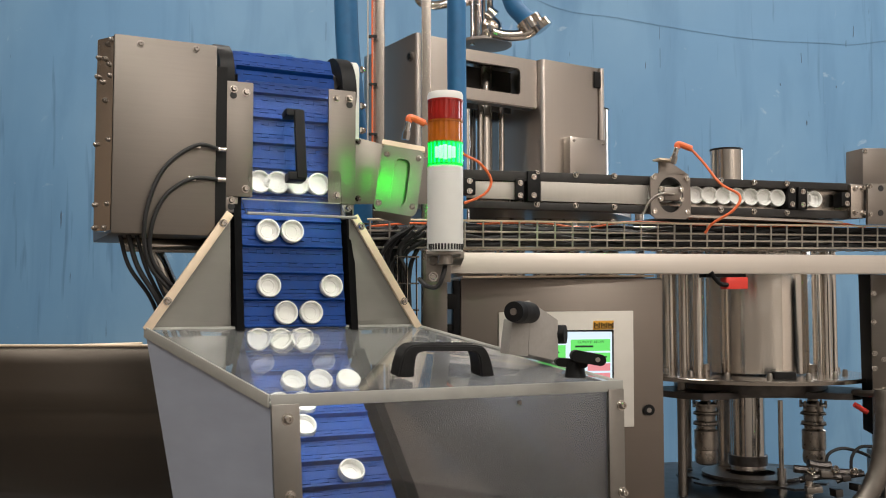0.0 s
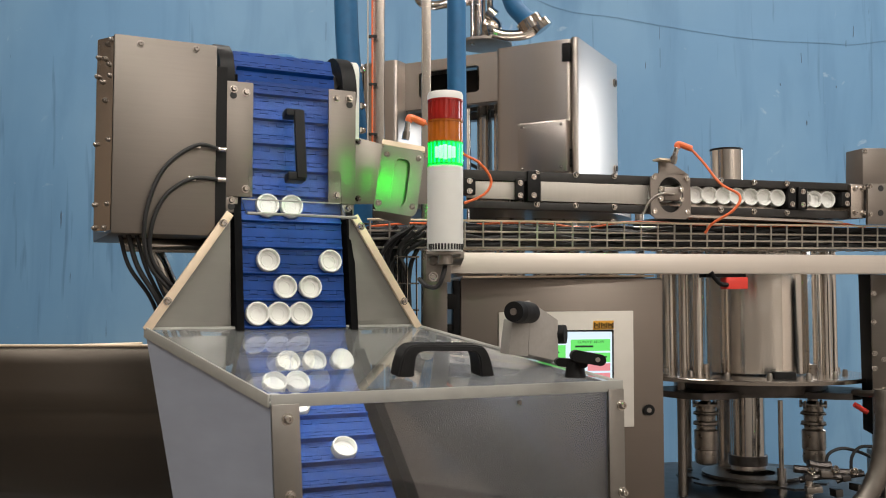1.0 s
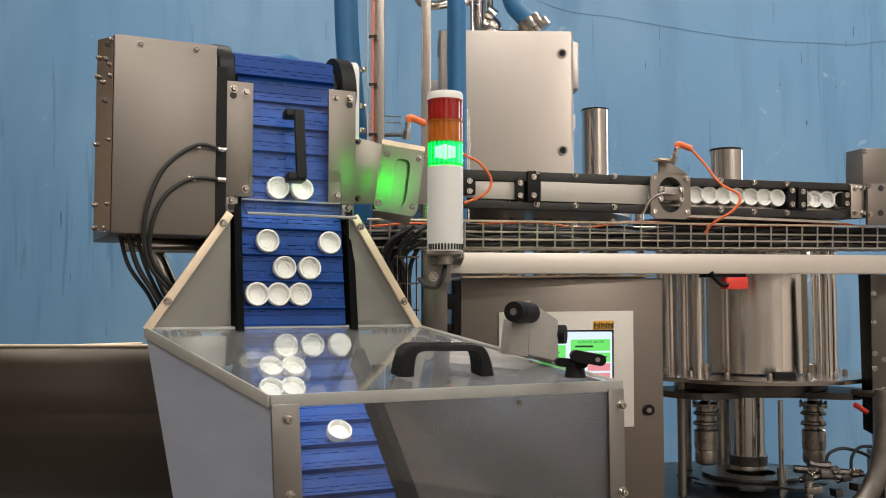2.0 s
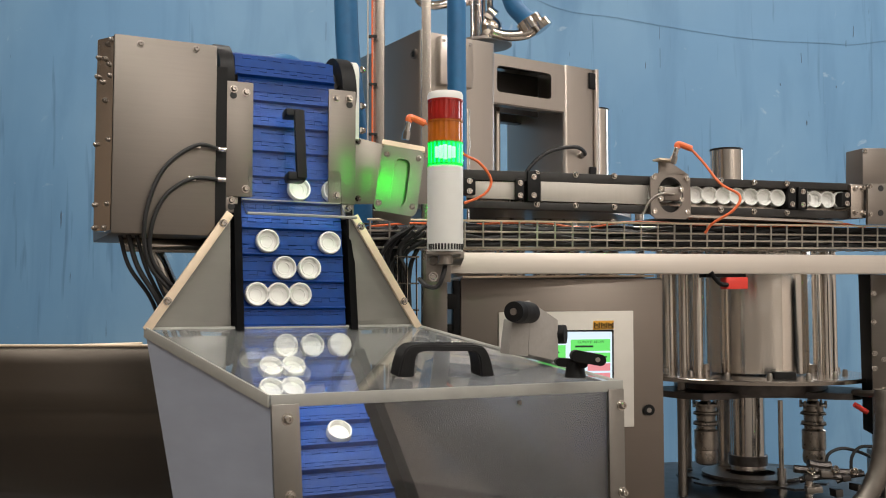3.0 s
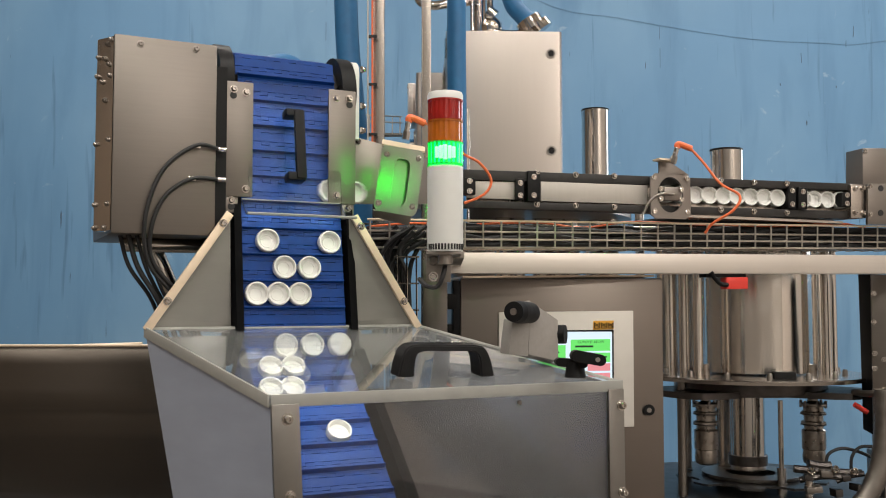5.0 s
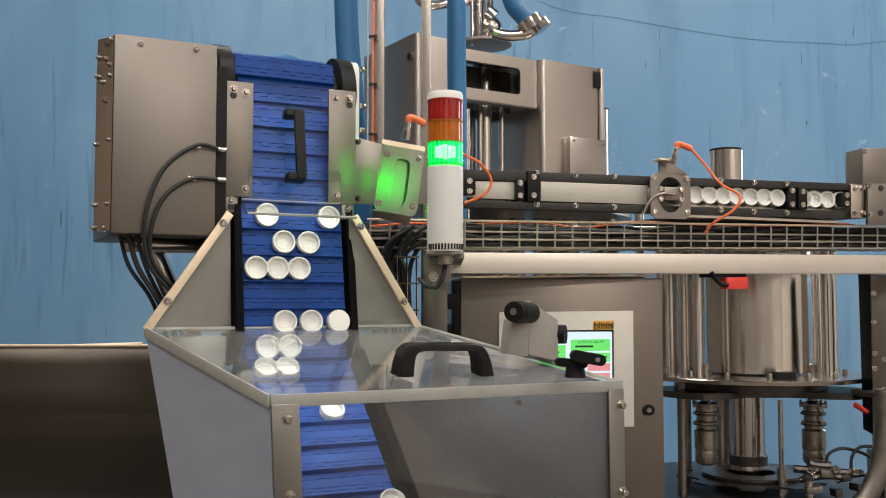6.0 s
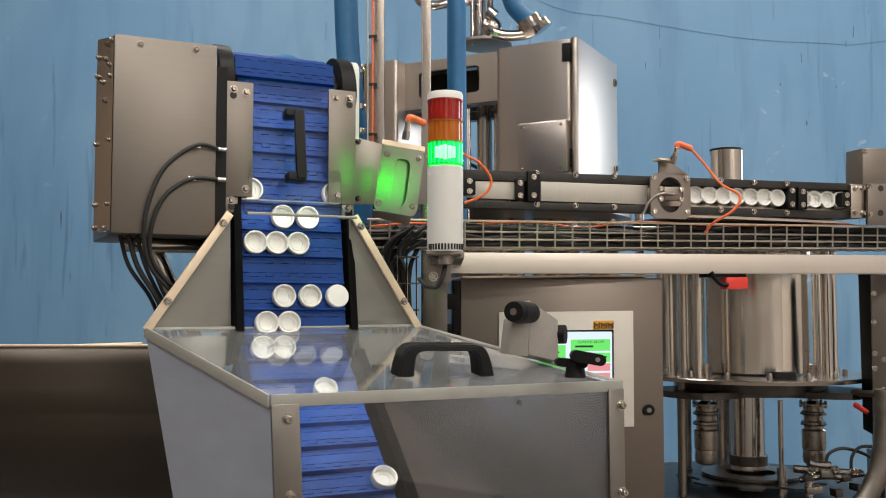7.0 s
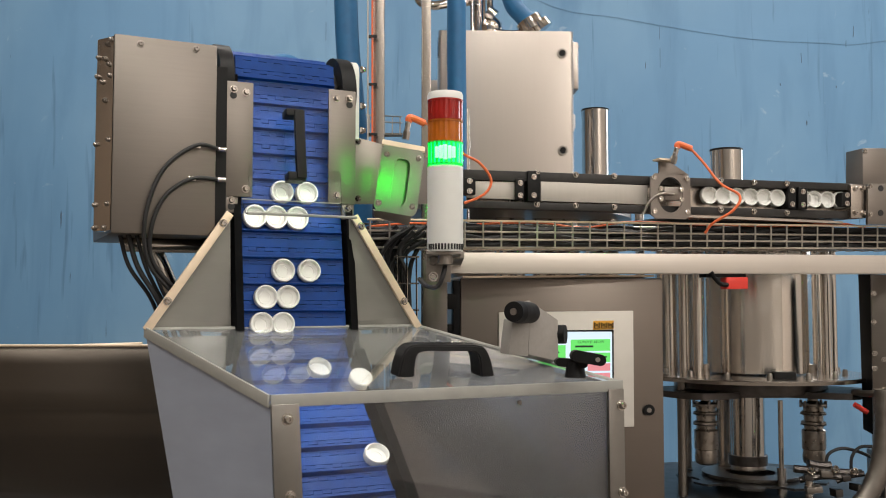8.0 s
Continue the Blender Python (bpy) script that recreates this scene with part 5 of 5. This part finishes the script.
def back_columns():
    for p, q, r, label in (((0.5092, 3.15, 2.15), (0.5028, 3.15, 1.463), 0.045, "polished steel column behind the turret"), ((0.7568, 2.52, 1.912), (0.7528, 2.52, 1.68), 0.042, "polished steel column with a dark top")):
        c = thing("guide_column", label, "column", pose(*q), "guide columns")
        part("tube", rod(B(), Vector((p[0], p[1], 0.3)), p, r, 28), POLISHED, c)
        part("rim", rod(B(), Vector(p) - Vector((0, 0, 0.002)), Vector(p) + Vector((0, 0, 0.003)), r * 1.02, 28), BLACK, c, "dark rim")
    # filler cylinders whose bodies show under the track
    rng = random.Random(11)
    for k in (0.04, 0.12, 0.3, 0.42, 0.5, 0.7, 0.8, 1.0):
        p = Vector((0.1432, 2.5, 1.708)).lerp(Vector((0.5368, 2.6, 1.717)), k + rng.uniform(-0.02, 0.02))
        single("filler_cylinder", rod(B(), (p.x, p.y, 0.0), (p.x, p.y, 1.775), rng.uniform(0.012, 0.03), 20), POLISHED, "polished filler cylinder under the track", "cylinder", "filler cylinders")
    ft = thing("filler_table", "dark round filler table under the turret", "machine table", pose(0.1094, 2.7, 0))
    part("top", lathe(B(), [(0, 1.73), (0.40, 1.73), (0.42, 1.735), (0.42, 1.752), (0.40, 1.756), (0, 1.756)], None, 48), STEEL_DULL, ft, local=True)
    part("column", rod(B(), (0, 0, 0), (0, 0, 1.75), 0.09, 32), STEEL, ft, local=True)


back_columns()


# ---- capping turret at the right ----
CX, CY = 0.7745, 2.42


def capping_station():
    cs = thing("capping_station", "polished capping station with a drum and round plates", "machine", pose(CX, CY, 0))
    part("drum", rod(B(), (0.02, 0, 1.334), (0.02, 0, 1.644), 0.1339, 64), DRUM_STEEL, cs, "polished steel drum", local=True)
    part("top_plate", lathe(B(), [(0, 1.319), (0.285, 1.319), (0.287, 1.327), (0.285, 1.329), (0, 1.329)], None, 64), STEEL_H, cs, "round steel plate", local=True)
    for x, y, r in ((-0.155, -0.10, 0.0125), (-0.178, -0.06, 0.014), (-0.19, 0.06, 0.03), (0.158, -0.10, 0.011), (0.18, -0.07, 0.0165), (0.195, 0.05, 0.02), (-0.125, 0.12, 0.02), (0.13, 0.12, 0.02)):
        part("pillar", rod(B(), (x, y, 1.326), (x, y, 1.644), r, 20), DRUM_STEEL, cs, "polished pillar", local=True)
    for a in range(0, 360, 24):
        c, s = math.cos(radians(a)) * 0.225, math.sin(radians(a)) * 0.225
        bolt(cs, (c, s, 1.329), (0, 0, 1), 0.0065, 0.014, STEEL_DULL, True)
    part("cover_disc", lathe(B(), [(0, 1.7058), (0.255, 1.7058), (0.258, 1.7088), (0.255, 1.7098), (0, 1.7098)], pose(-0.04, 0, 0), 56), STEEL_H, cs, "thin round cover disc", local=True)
    # black ring puts the dark of the gap under the disc into colour
    part("gap_ring", lathe(B(), [(0, 1.6598), (0.22, 1.6598), (0.245, 1.6798), (0.245, 1.7048), (0, 1.7048)], pose(-0.04, 0, 0), 56), BLACK, cs, "black ring under the cover disc", local=True)
    part("block", box(B(), (0.015, -0.2, 1.337), (0.052, 0.03, 0.016), None, 0.002), BLACK, cs, local=True)
    part("column", rod(B(), (0.0, 0.02, 0.8506), (0.0, 0.02, 1.272), 0.043, 36), POLISHED, cs, "polished centre column", local=True)
    part("collar", lathe(B(), [(0.043, -0.012), (0.048, -0.012), (0.048, 0.012), (0.043, 0.012)], pose(0, 0.02, 1.109), 36), DARK_METAL, cs, local=True)
    part("guide_rod", rod(B(), (0.032, -0.13, 0.8506), (0.032, -0.13, 1.272), 0.006), POLISHED, cs, local=True)
    part("guide_foot", rod(B(), (0.032, -0.13, 1.049), (0.032, -0.13, 1.113), 0.011), POLISHED, cs, local=True)
    part("guide_post", rod(B(), (-0.196, -0.10, 0.8506), (-0.196, -0.10, 1.314), 0.011), STEEL_DULL, cs, local=True)
    part("guide_post", rod(B(), (-0.13, 0.13, 0.8506), (-0.13, 0.13, 1.314), 0.016), STEEL_DULL, cs, local=True)
    part("base_plate", lathe(B(), [(0, 1.023), (0.40, 1.023), (0.40, 1.039), (0.395, 1.043), (0, 1.043)], None, 64), SLATE, cs, "dark round base plate", local=True)
    part("pedestal", box(B(), (0.0, 0.05, 0.55), (0.55, 0.5, 1.1 + 2 * (1.023 - 1.1)), None, 0.01), STEEL, cs, "steel pedestal", local=True)
    return cs


capping_station()


def head_carousel():
    """The part of the station that turns: dark star plate, lower star wheel and three capping heads."""
    hc = thing("head_carousel", "turning carousel of three steel capping heads", "carousel", pose(CX, CY, 0))
    bm = B()
    pts = []
    for i in range(72):
        a = 2 * math.pi * i / 72
        r = 0.215 + 0.06 * max(-1, min(1, 1.8 * math.cos(3 * a)))
        pts.append((r * math.cos(a), r * math.sin(a)))
    flat_shape(bm, pts, 0.015, Matrix.Translation((0, 0, 1.28)) @ pose(0, 0, 0, 90))
    part("star_plate", bm, DARK_METAL, hc, "dark lobed plate", local=True)
    part("hub", rod(B(), (0, 0, 1.288), (0, 0, 1.312), 0.185, 48), DARK_METAL, hc, local=True)
    bm = B()
    pts = []
    for i in range(72):
        a = 2 * math.pi * i / 72
        r = 0.165 + 0.018 * max(-1, min(1, 2.5 * math.cos(9 * a + 0.4)))
        pts.append((r * math.cos(a), r * math.sin(a)))
    flat_shape(bm, pts, 0.005, Matrix.Translation((0, 0, 1.066)) @ pose(0, 0, 0, 90))
    part("star_wheel", bm, SLATE, hc, "dark star wheel", local=True)
    part("wheel_disc", lathe(B(), [(0.06, 0.004), (0.118, 0.004), (0.12, 0.012), (0.06, 0.012)], pose(0, 0, 1.069), 48), STEEL_DULL, hc, local=True)
    heads = []
    prof = [(0, -0.062), (0.014, -0.062), (0.021, -0.058), (0.023, -0.045), (0.021, -0.03), (0.0235, -0.028), (0.0235, 0.012), (0.019, 0.016), (0.019, 0.022), (0.024, 0.024), (0.024, 0.031), (0.019, 0.033), (0.019, 0.044), (0.024, 0.046), (0.024, 0.052), (0.02, 0.054), (0.02, 0.064), (0.026, 0.066), (0.026, 0.070), (0.012, 0.073), (0.0095, 0.076), (0.0095, 0.155), (0, 0.155)]
    prof = [(r * 1.2, z * 1.12) for r, z in prof]
    for k in range(3):
        h = part("capping_head", lathe(B(), prof, None, 28), HEAD_STEEL, hc, "ribbed steel capping head", local=True)
        for z in (0.029, 0.054, 0.075):
            part("groove", lathe(B(), [(0.0215, z - 0.003), (0.0302, z - 0.002), (0.0302, z + 0.001), (0.0215, z + 0.002)], None, 24), DARK_METAL, h, local=True)
        for j in range(6):
            c, s = math.cos(radians(60 * j)) * 0.029, math.sin(radians(60 * j)) * 0.029
            part("stud", rod(B(), (c, s, 0.068), (c, s, 0.086), 0.0035, 8), STEEL_DULL, h, local=True)
        heads.append(h)
    return hc, heads


CAROUSEL, HEADS = head_carousel()


def right_column():
    rc = thing("support_column", "dark support column with a perforated steel face", "column", pose(*(0.995, 2.2, 1.292)))
    part("black_face", plate4(B(), (0.9781, 2.24, 1.572), (0.992, 2.2, 1.571), (0.9861, 2.2, 1.202), (0.9807, 2.24, 1.21), 0.03, 0.003), BLACK, rc, "black guard strip")
    part("face", plate4(B(), (0.9862, 2.19, 1.57), (1.095, 2.15, 1.569), (1.083, 2.15, 1.184), (0.9823, 2.19, 1.178), 0.05, 0.003), STEEL, rc, "brown-grey steel face")
    for p in ((0.9897, 2.186, 1.526), (0.988, 2.186, 1.461), (0.9887, 2.186, 1.389), (0.9878, 2.186, 1.355), (1.006, 2.18, 1.376), (1.004, 2.18, 1.307), (0.9903, 2.186, 1.255), (0.9887, 2.186, 1.198)):
        bolt(rc, p, (0, -1, 0), 0.0045, 0.004)
    part("conduit", tube(B(), [(0.9885, 2.14, 1.311), (0.9861, 2.14, 1.223), (0.9711, 2.14, 1.136), (0.9366, 2.14, 1.068), (0.8725, 2.14, 1.012)], 0.0216, 16, 10, 0.06), STEEL_DULL, rc, "ribbed steel conduit")
    part("lever", tube(B(), [(0.9518, 2.22, 1.298), (0.9732, 2.18, 1.298), (0.9904, 2.12, 1.308)], 0.008, 8), STEEL_DULL, rc)
    part("arm", tube(B(), [(0.9745, 2.2, 1.254), (0.9579, 2.2, 1.264), (0.9451, 2.2, 1.272)], 0.006, 8), RED, rc, "red release tab")
    part("pillar", box(B(), (1.043, 2.22, 0.5883), (0.09, 0.09, 1.15), None, 0.004), STEEL, rc)


right_column()


def gripper():
    g = thing("cap_gripper", "oily steel gripper arms with black air lines", "gripper", pose(*(0.8933, 2.2, 1.113)))
    rng = random.Random(8)
    for a, b, r in (((0.8031, 2.2, 1.126), (0.9493, 2.18, 1.119), 0.011), ((0.8117, 2.19, 1.102), (0.9128, 2.17, 1.111), 0.009), ((0.8357, 2.2, 1.138), (0.8873, 2.2, 1.133), 0.012), ((0.8912, 2.18, 1.101), (0.9469, 2.16, 1.122), 0.008)):
        part("arm", tube(B(), [a, Vector(a).lerp(Vector(b), 0.5) + Vector((0, 0, rng.uniform(-0.004, 0.006))), b], r * 0.8, 8), DARK_METAL, g)
    for p in ((0.8236, 2.17, 1.112), (0.8646, 2.17, 1.121), (0.9077, 2.17, 1.111), (0.8319, 2.16, 1.087), (0.8824, 2.16, 1.08), (0.9334, 2.16, 1.092)):
        part("block", box(B(), p, (rng.uniform(0.016, 0.036), 0.03, rng.uniform(0.010, 0.022)), pose(0, 0, 0, 0, rng.uniform(-12, 12), rng.uniform(-20, 20)), 0.002), DARK_METAL if rng.random() < 0.7 else STEEL_DULL, g)
    for p in ((0.8239, 2.15, 1.129), (0.877, 2.15, 1.132), (0.9198, 2.15, 1.127)):
        bolt(g, p, (0, -0.7, 0.7), 0.007, 0.01)
    part("stem", rod(B(), (0.826, 2.17, 1.105), (0.8244, 2.17, 1.036), 0.009), POLISHED, g)
    part("air_line", tube(B(), [(0.8768, 2.2, 1.126), (0.8827, 2.2, 1.158), (0.9141, 2.2, 1.172), (0.9528, 2.2, 1.164), (0.9886, 2.2, 1.149)], 0.0038, 8), RUBBER, g, "black air line")
    part("air_line", tube(B(), [(0.9294, 2.19, 1.125), (0.9327, 2.19, 1.155), (0.9513, 2.19, 1.176), (0.9874, 2.19, 1.178)], 0.0038, 8), RUBBER, g, "black air line")
    part("mount", box(B(), (0.9319, 2.22, 1.026), (0.22, 0.06, 0.03), None, 0.003), DARK_METAL, g)


gripper()


def red_sensor():
    rs = thing("red_sensor", "small red sensor clamped under the beam", "sensor", pose(*(0.6197, 2.009, 1.545)))
    part("body", plate4(B(), (0.5979, 2.002, 1.558), (0.6475, 2.016, 1.559), (0.647, 2.016, 1.534), (0.5974, 2.002, 1.533), 0.025, 0.002), RED, rs, "red sensor body")
    part("bracket", plate4(B(), (0.5532, 1.996, 1.566), (0.6442, 2.02, 1.567), (0.6441, 2.02, 1.559), (0.5531, 1.996, 1.558), 0.03, 0.001), BLACK, rs)
    part("plug", tube(B(), [(0.6002, 2.003, 1.542), (0.5847, 1.999, 1.544), (0.572, 1.995, 1.554), (0.562, 1.993, 1.569)], 0.005, 8), BLACK, rs)


red_sensor()


def steel_bin():
    """Long steel trough beside the hopper: rolled rim over a bowed face."""
    sb = thing("steel_bin", "dark brushed steel trough with a rolled rim", "bin", pose(*(-0.8491, 2, 1.079)))
    a, b = Vector((-1.249, 2.02, 1.414)), Vector((-0.462, 1.976, 1.416))
    part("rim", rod(B(), a, b, 0.0028, 10), STEEL_LIT, sb, "front edge in a lit steel colour")
    part("rim", rod(B(), (-1.0831, 2.36, 1.3926), (-0.7437, 2.36, 1.4037), 0.005, 12), STEEL_LIT, sb, "rolled back rim in a lit steel colour")
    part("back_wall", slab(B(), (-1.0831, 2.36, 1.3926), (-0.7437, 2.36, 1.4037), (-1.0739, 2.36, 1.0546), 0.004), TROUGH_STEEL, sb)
    bm = B()
    prof = [(0.0, 0.0), (0.003, -0.04), (0.006, -0.09), (0.009, -0.128), (0.019, -0.137), (0.024, -0.15), (0.030, -0.18), (0.048, -0.20), (0.075, -0.235), (0.12, -0.285), (0.19, -0.34), (0.28, -0.38), (0.372, -0.385)]
    rows = [[bm.verts.new(p + Vector((0, y, z))) for y, z in prof] for p in (a, b)]
    for i in range(len(prof) - 1):
        bm.faces.new((rows[0][i], rows[0][i + 1], rows[1][i + 1], rows[1][i]))
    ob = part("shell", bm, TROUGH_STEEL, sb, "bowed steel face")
    so = ob.modifiers.new("thickness", "SOLIDIFY")
    so.thickness = 0.004
    for x in (0.1, 0.9):
        p = a.lerp(b, x)
        part("leg", box(B(), (p.x, p.y + 0.12, 0.48), (0.05, 0.05, 0.96), None, 0.003), STEEL, sb)


steel_bin()


# ---- caps ----
def cap_mesh():
    bm = B()
    r, h = 0.019, 0.013
    lathe(bm, [(0, 0), (r * 0.93, 0), (r, 0.0015), (r, h - 0.001), (r * 0.985, h), (r * 0.90, h), (r * 0.87, h - 0.0012), (r * 0.84, 0.0035), (r * 0.6, 0.003), (r * 0.58, 0.0036), (r * 0.5, 0.0036), (r * 0.48, 0.0028), (0, 0.0028)], None, 36)
    for i in range(36):
        a = 2 * math.pi * i / 36
        box(bm, (r * 1.002 * math.cos(a), r * 1.002 * math.sin(a), h * 0.5), (0.0012, 0.0012, h * 0.75), pose(0, 0, 0, 0, 0, math.degrees(a)))
    bmesh.ops.recalc_face_normals(bm, faces=bm.faces)
    me = bpy.data.meshes.new("bottle_cap")
    bm.to_mesh(me)
    bm.free()
    for p in me.polygons:
        p.use_smooth = True
    me.set_sharp_from_angle(angle=radians(35))
    me.materials.append(CAP_WHITE)
    return me


CAP = cap_mesh()


def belt_cap(label="open white bottle cap lying on the blue belt"):
    return tagged(new("bottle_cap", CAP), label, "bottle cap", "caps on the belt")


# caps on the belt: where across, and how far above the bend at the start
LYING = [(-0.0446, 0.121), (0.0628, 0.1242), (-0.0174, 0.0737), (0.0256, 0.0744), (-0.0653, 0.0307), (-0.0294, 0.0309), (0.0072, 0.031),
         (-0.0198, -0.0587), (0.0247, -0.0588), (0.0724, -0.0589), (-0.0505, -0.106), (-0.0134, -0.1059), (-0.0585, -0.1496), (-0.0236, -0.15),
         (0.0294, -0.237), (0.0765, -0.4227)]
BELT_CAPS = []
for n, (x, s) in enumerate(LYING):
    # each cap rests on a flight
    s = STEP_S0 + round((s - STEP_S0 - 0.0215) / PITCH) * PITCH + 0.0215
    turned = n == 9
    ob = belt_cap("white bottle cap lying upside down on the blue belt") if turned else belt_cap()
    BELT_CAPS.append((ob, x, s, n))
TOP_CAPS = [(belt_cap(), x, "four") for x in (-0.056, -0.025, 0.010, 0.047)] + [(belt_cap(), x, "two") for x in (-0.0435, -0.002)]

# caps queued in the track
QA, QB = Vector((0.5813, 2.082, 1.74)), Vector((0.7448, 2.123, 1.739))
QSTEP = (QB - QA) / 5
QUEUE = [tagged(new("bottle_cap", CAP), "white bottle cap queued in the track", "bottle cap", "caps in the track") for _ in range(17)]


CHUTE_END = Vector((0.0059, 1.99, 1.732))


def slid(xx, s, lift, i):
    """A cap's pose while it slides across the belt's head and on through the chute to the track."""
    m = ELEV @ belt_place(min(xx, 0.13), s, lift)
    k = min(1.0, max(0.0, (xx - 0.13) / 0.06))
    if k > 0:
        m.translation = m.translation.lerp(CHUTE_END + Vector((0, 0.03 * i, 0)), k)
    return m


JOSTLE = ((2.4, 0.027), (2.8, 0.012), (3.4, 0.013), (3.5, 0.030), (4.0, 0.016), (4.3, -0.019), (4.4, -0.045), (4.5, -0.062), (4.6, -0.012), (4.7, 0.021), (4.9, 0.027))


def jostle(t):
    """Where the waiting cap is nudged to across the belt's head."""
    for (t0, a), (t1, b) in zip(JOSTLE, JOSTLE[1:]):
        if t <= t1:
            return a + (b - a) * max(0.0, (t - t0) / (t1 - t0))
    return JOSTLE[-1][1]


def belt_spin(x):
    return pose(0, 0, 0, 0, 0, 900 * x)


def motions():
    steps = [i / 10 for i in range(81)]
    for ob, s0 in BELT_ROWS:
        walk(ob, [(t, belt_place(0.0, s0 + belt_travel(t))) for t in steps])
    for ob, x, s0, n in BELT_CAPS:
        rows = []
        turned = n == 9
        for t in steps:
            s = s0 + belt_travel(t)
            xx, lift = x, 0.0005
            if n < 2:
                # blown sideways into the chute near the top
                s = min(s, 0.290)
                if t > 6.6:
                    k = t - 6.6
                    if n == 0:
                        xx = x - 0.045 * min(1, k / 0.45) if k < 0.5 else -0.09 + (k - 0.5) * 0.44
                    else:
                        xx = x + 0.01 * min(1, k / 0.4)
                    xx = min(xx, 0.026 if n == 0 and t < 7.5 else 0.073) + max(0.0, t - 7.45) * (0.55 if n else 0.4)
                    xx = min(max(xx, -0.07), 0.19)
            if turned and t > 7.45:
                k = t - 7.45
                s = max(s - 1.9 * k * k - 0.15 * k, -0.0595)
                xx = x + 0.02 * min(1.0, k / 0.3)
                lift = 0.004 + 0.03 * math.sin(min(k, 0.4) / 0.4 * math.pi)
            m = slid(xx, s, lift, n)
            m = m @ (pose(0, 0, 0.013, 180) if turned else belt_spin(x))
            rows.append((t, m))
        walk(ob, rows)

    for order, (ob, x, group) in enumerate(TOP_CAPS):
        rows = []
        for t in steps:
            if group == "four":
                s = 0.296 + 0.03 * max(0, x) + belt_travel(min(t, 0.3))
                xx = x + (0.0 if t < 0.05 else 0.75 * (t - 0.05))
                xx = min(xx, 0.19)
            else:
                s = min(0.2134 + belt_travel(t), 0.287)
                xx = x
                if t > 1.3:
                    k = min(t - 1.3, 0.4)
                    xx = x - 0.05 * k
                if t > 1.7:
                    goal = 0.027 if x < -0.02 else 0.072
                    xx += (goal - xx) * min(1, (t - 1.7) / 0.7)
                    xx += 0.0012 * math.sin(t * 9.0 + x * 50)
                    if x < -0.02 and t > 2.4:
                        xx = jostle(t)
                if t > 4.9:
                    xx += (t - 4.9) * 0.4
                xx = min(xx, 0.19)
            rows.append((t, slid(xx, s, 0.001, 2 + order) @ belt_spin(x + 0.3 * xx)))
        walk(ob, rows)

    # the queue gives up one cap a second
    up = pose(0, 0, 0, 90, 0, 13.97)
    for i, ob in enumerate(QUEUE):
        rows = []
        for t in steps:
            k = 0.0
            for j in range(9):
                k += min(1.0, max(0.0, (t - (0.29 + j)) / 0.18))
            n = 8 - i + k
            p = QA + QSTEP * (n + 0.35 * max(0.0, 1.0 - abs(n - 6)) - 0.2 * min(1.0, max(0.0, n - 7)))
            rows.append((t, Matrix.Translation(p) @ up @ pose(0, 0, 0, 0, 0, 40 * n)))
        walk(ob, rows)

    # turret head and capping carousel turn clockwise, in six and in three seconds a turn
    ts = [i / 5 for i in range(41)]
    walk(TURRET, [(t, pose(0.1195, 2.7, 1.5, 0, 0, (3.534 - t) * 60.0)) for t in ts])
    walk(CAROUSEL, [(t, pose(CX, CY, 0, 0, 0, -120.0 * (t - 0.75))) for t in ts])
    for k, h in enumerate(HEADS):
        rows = []
        for t in steps:
            a = (120.0 * k - 120.0 * (t - 0.75) + 90 + 180) % 360 - 180
            high = max(0.0, min(1.0, (92 - abs(a)) / 10 + 0.5))
            b = radians(120 * k)
            rows.append((t, pose(0.152 * math.cos(b), 0.152 * math.sin(b), 1.145 + 0.006 + 0.030 * high)))
        walk(h, rows)


motions()
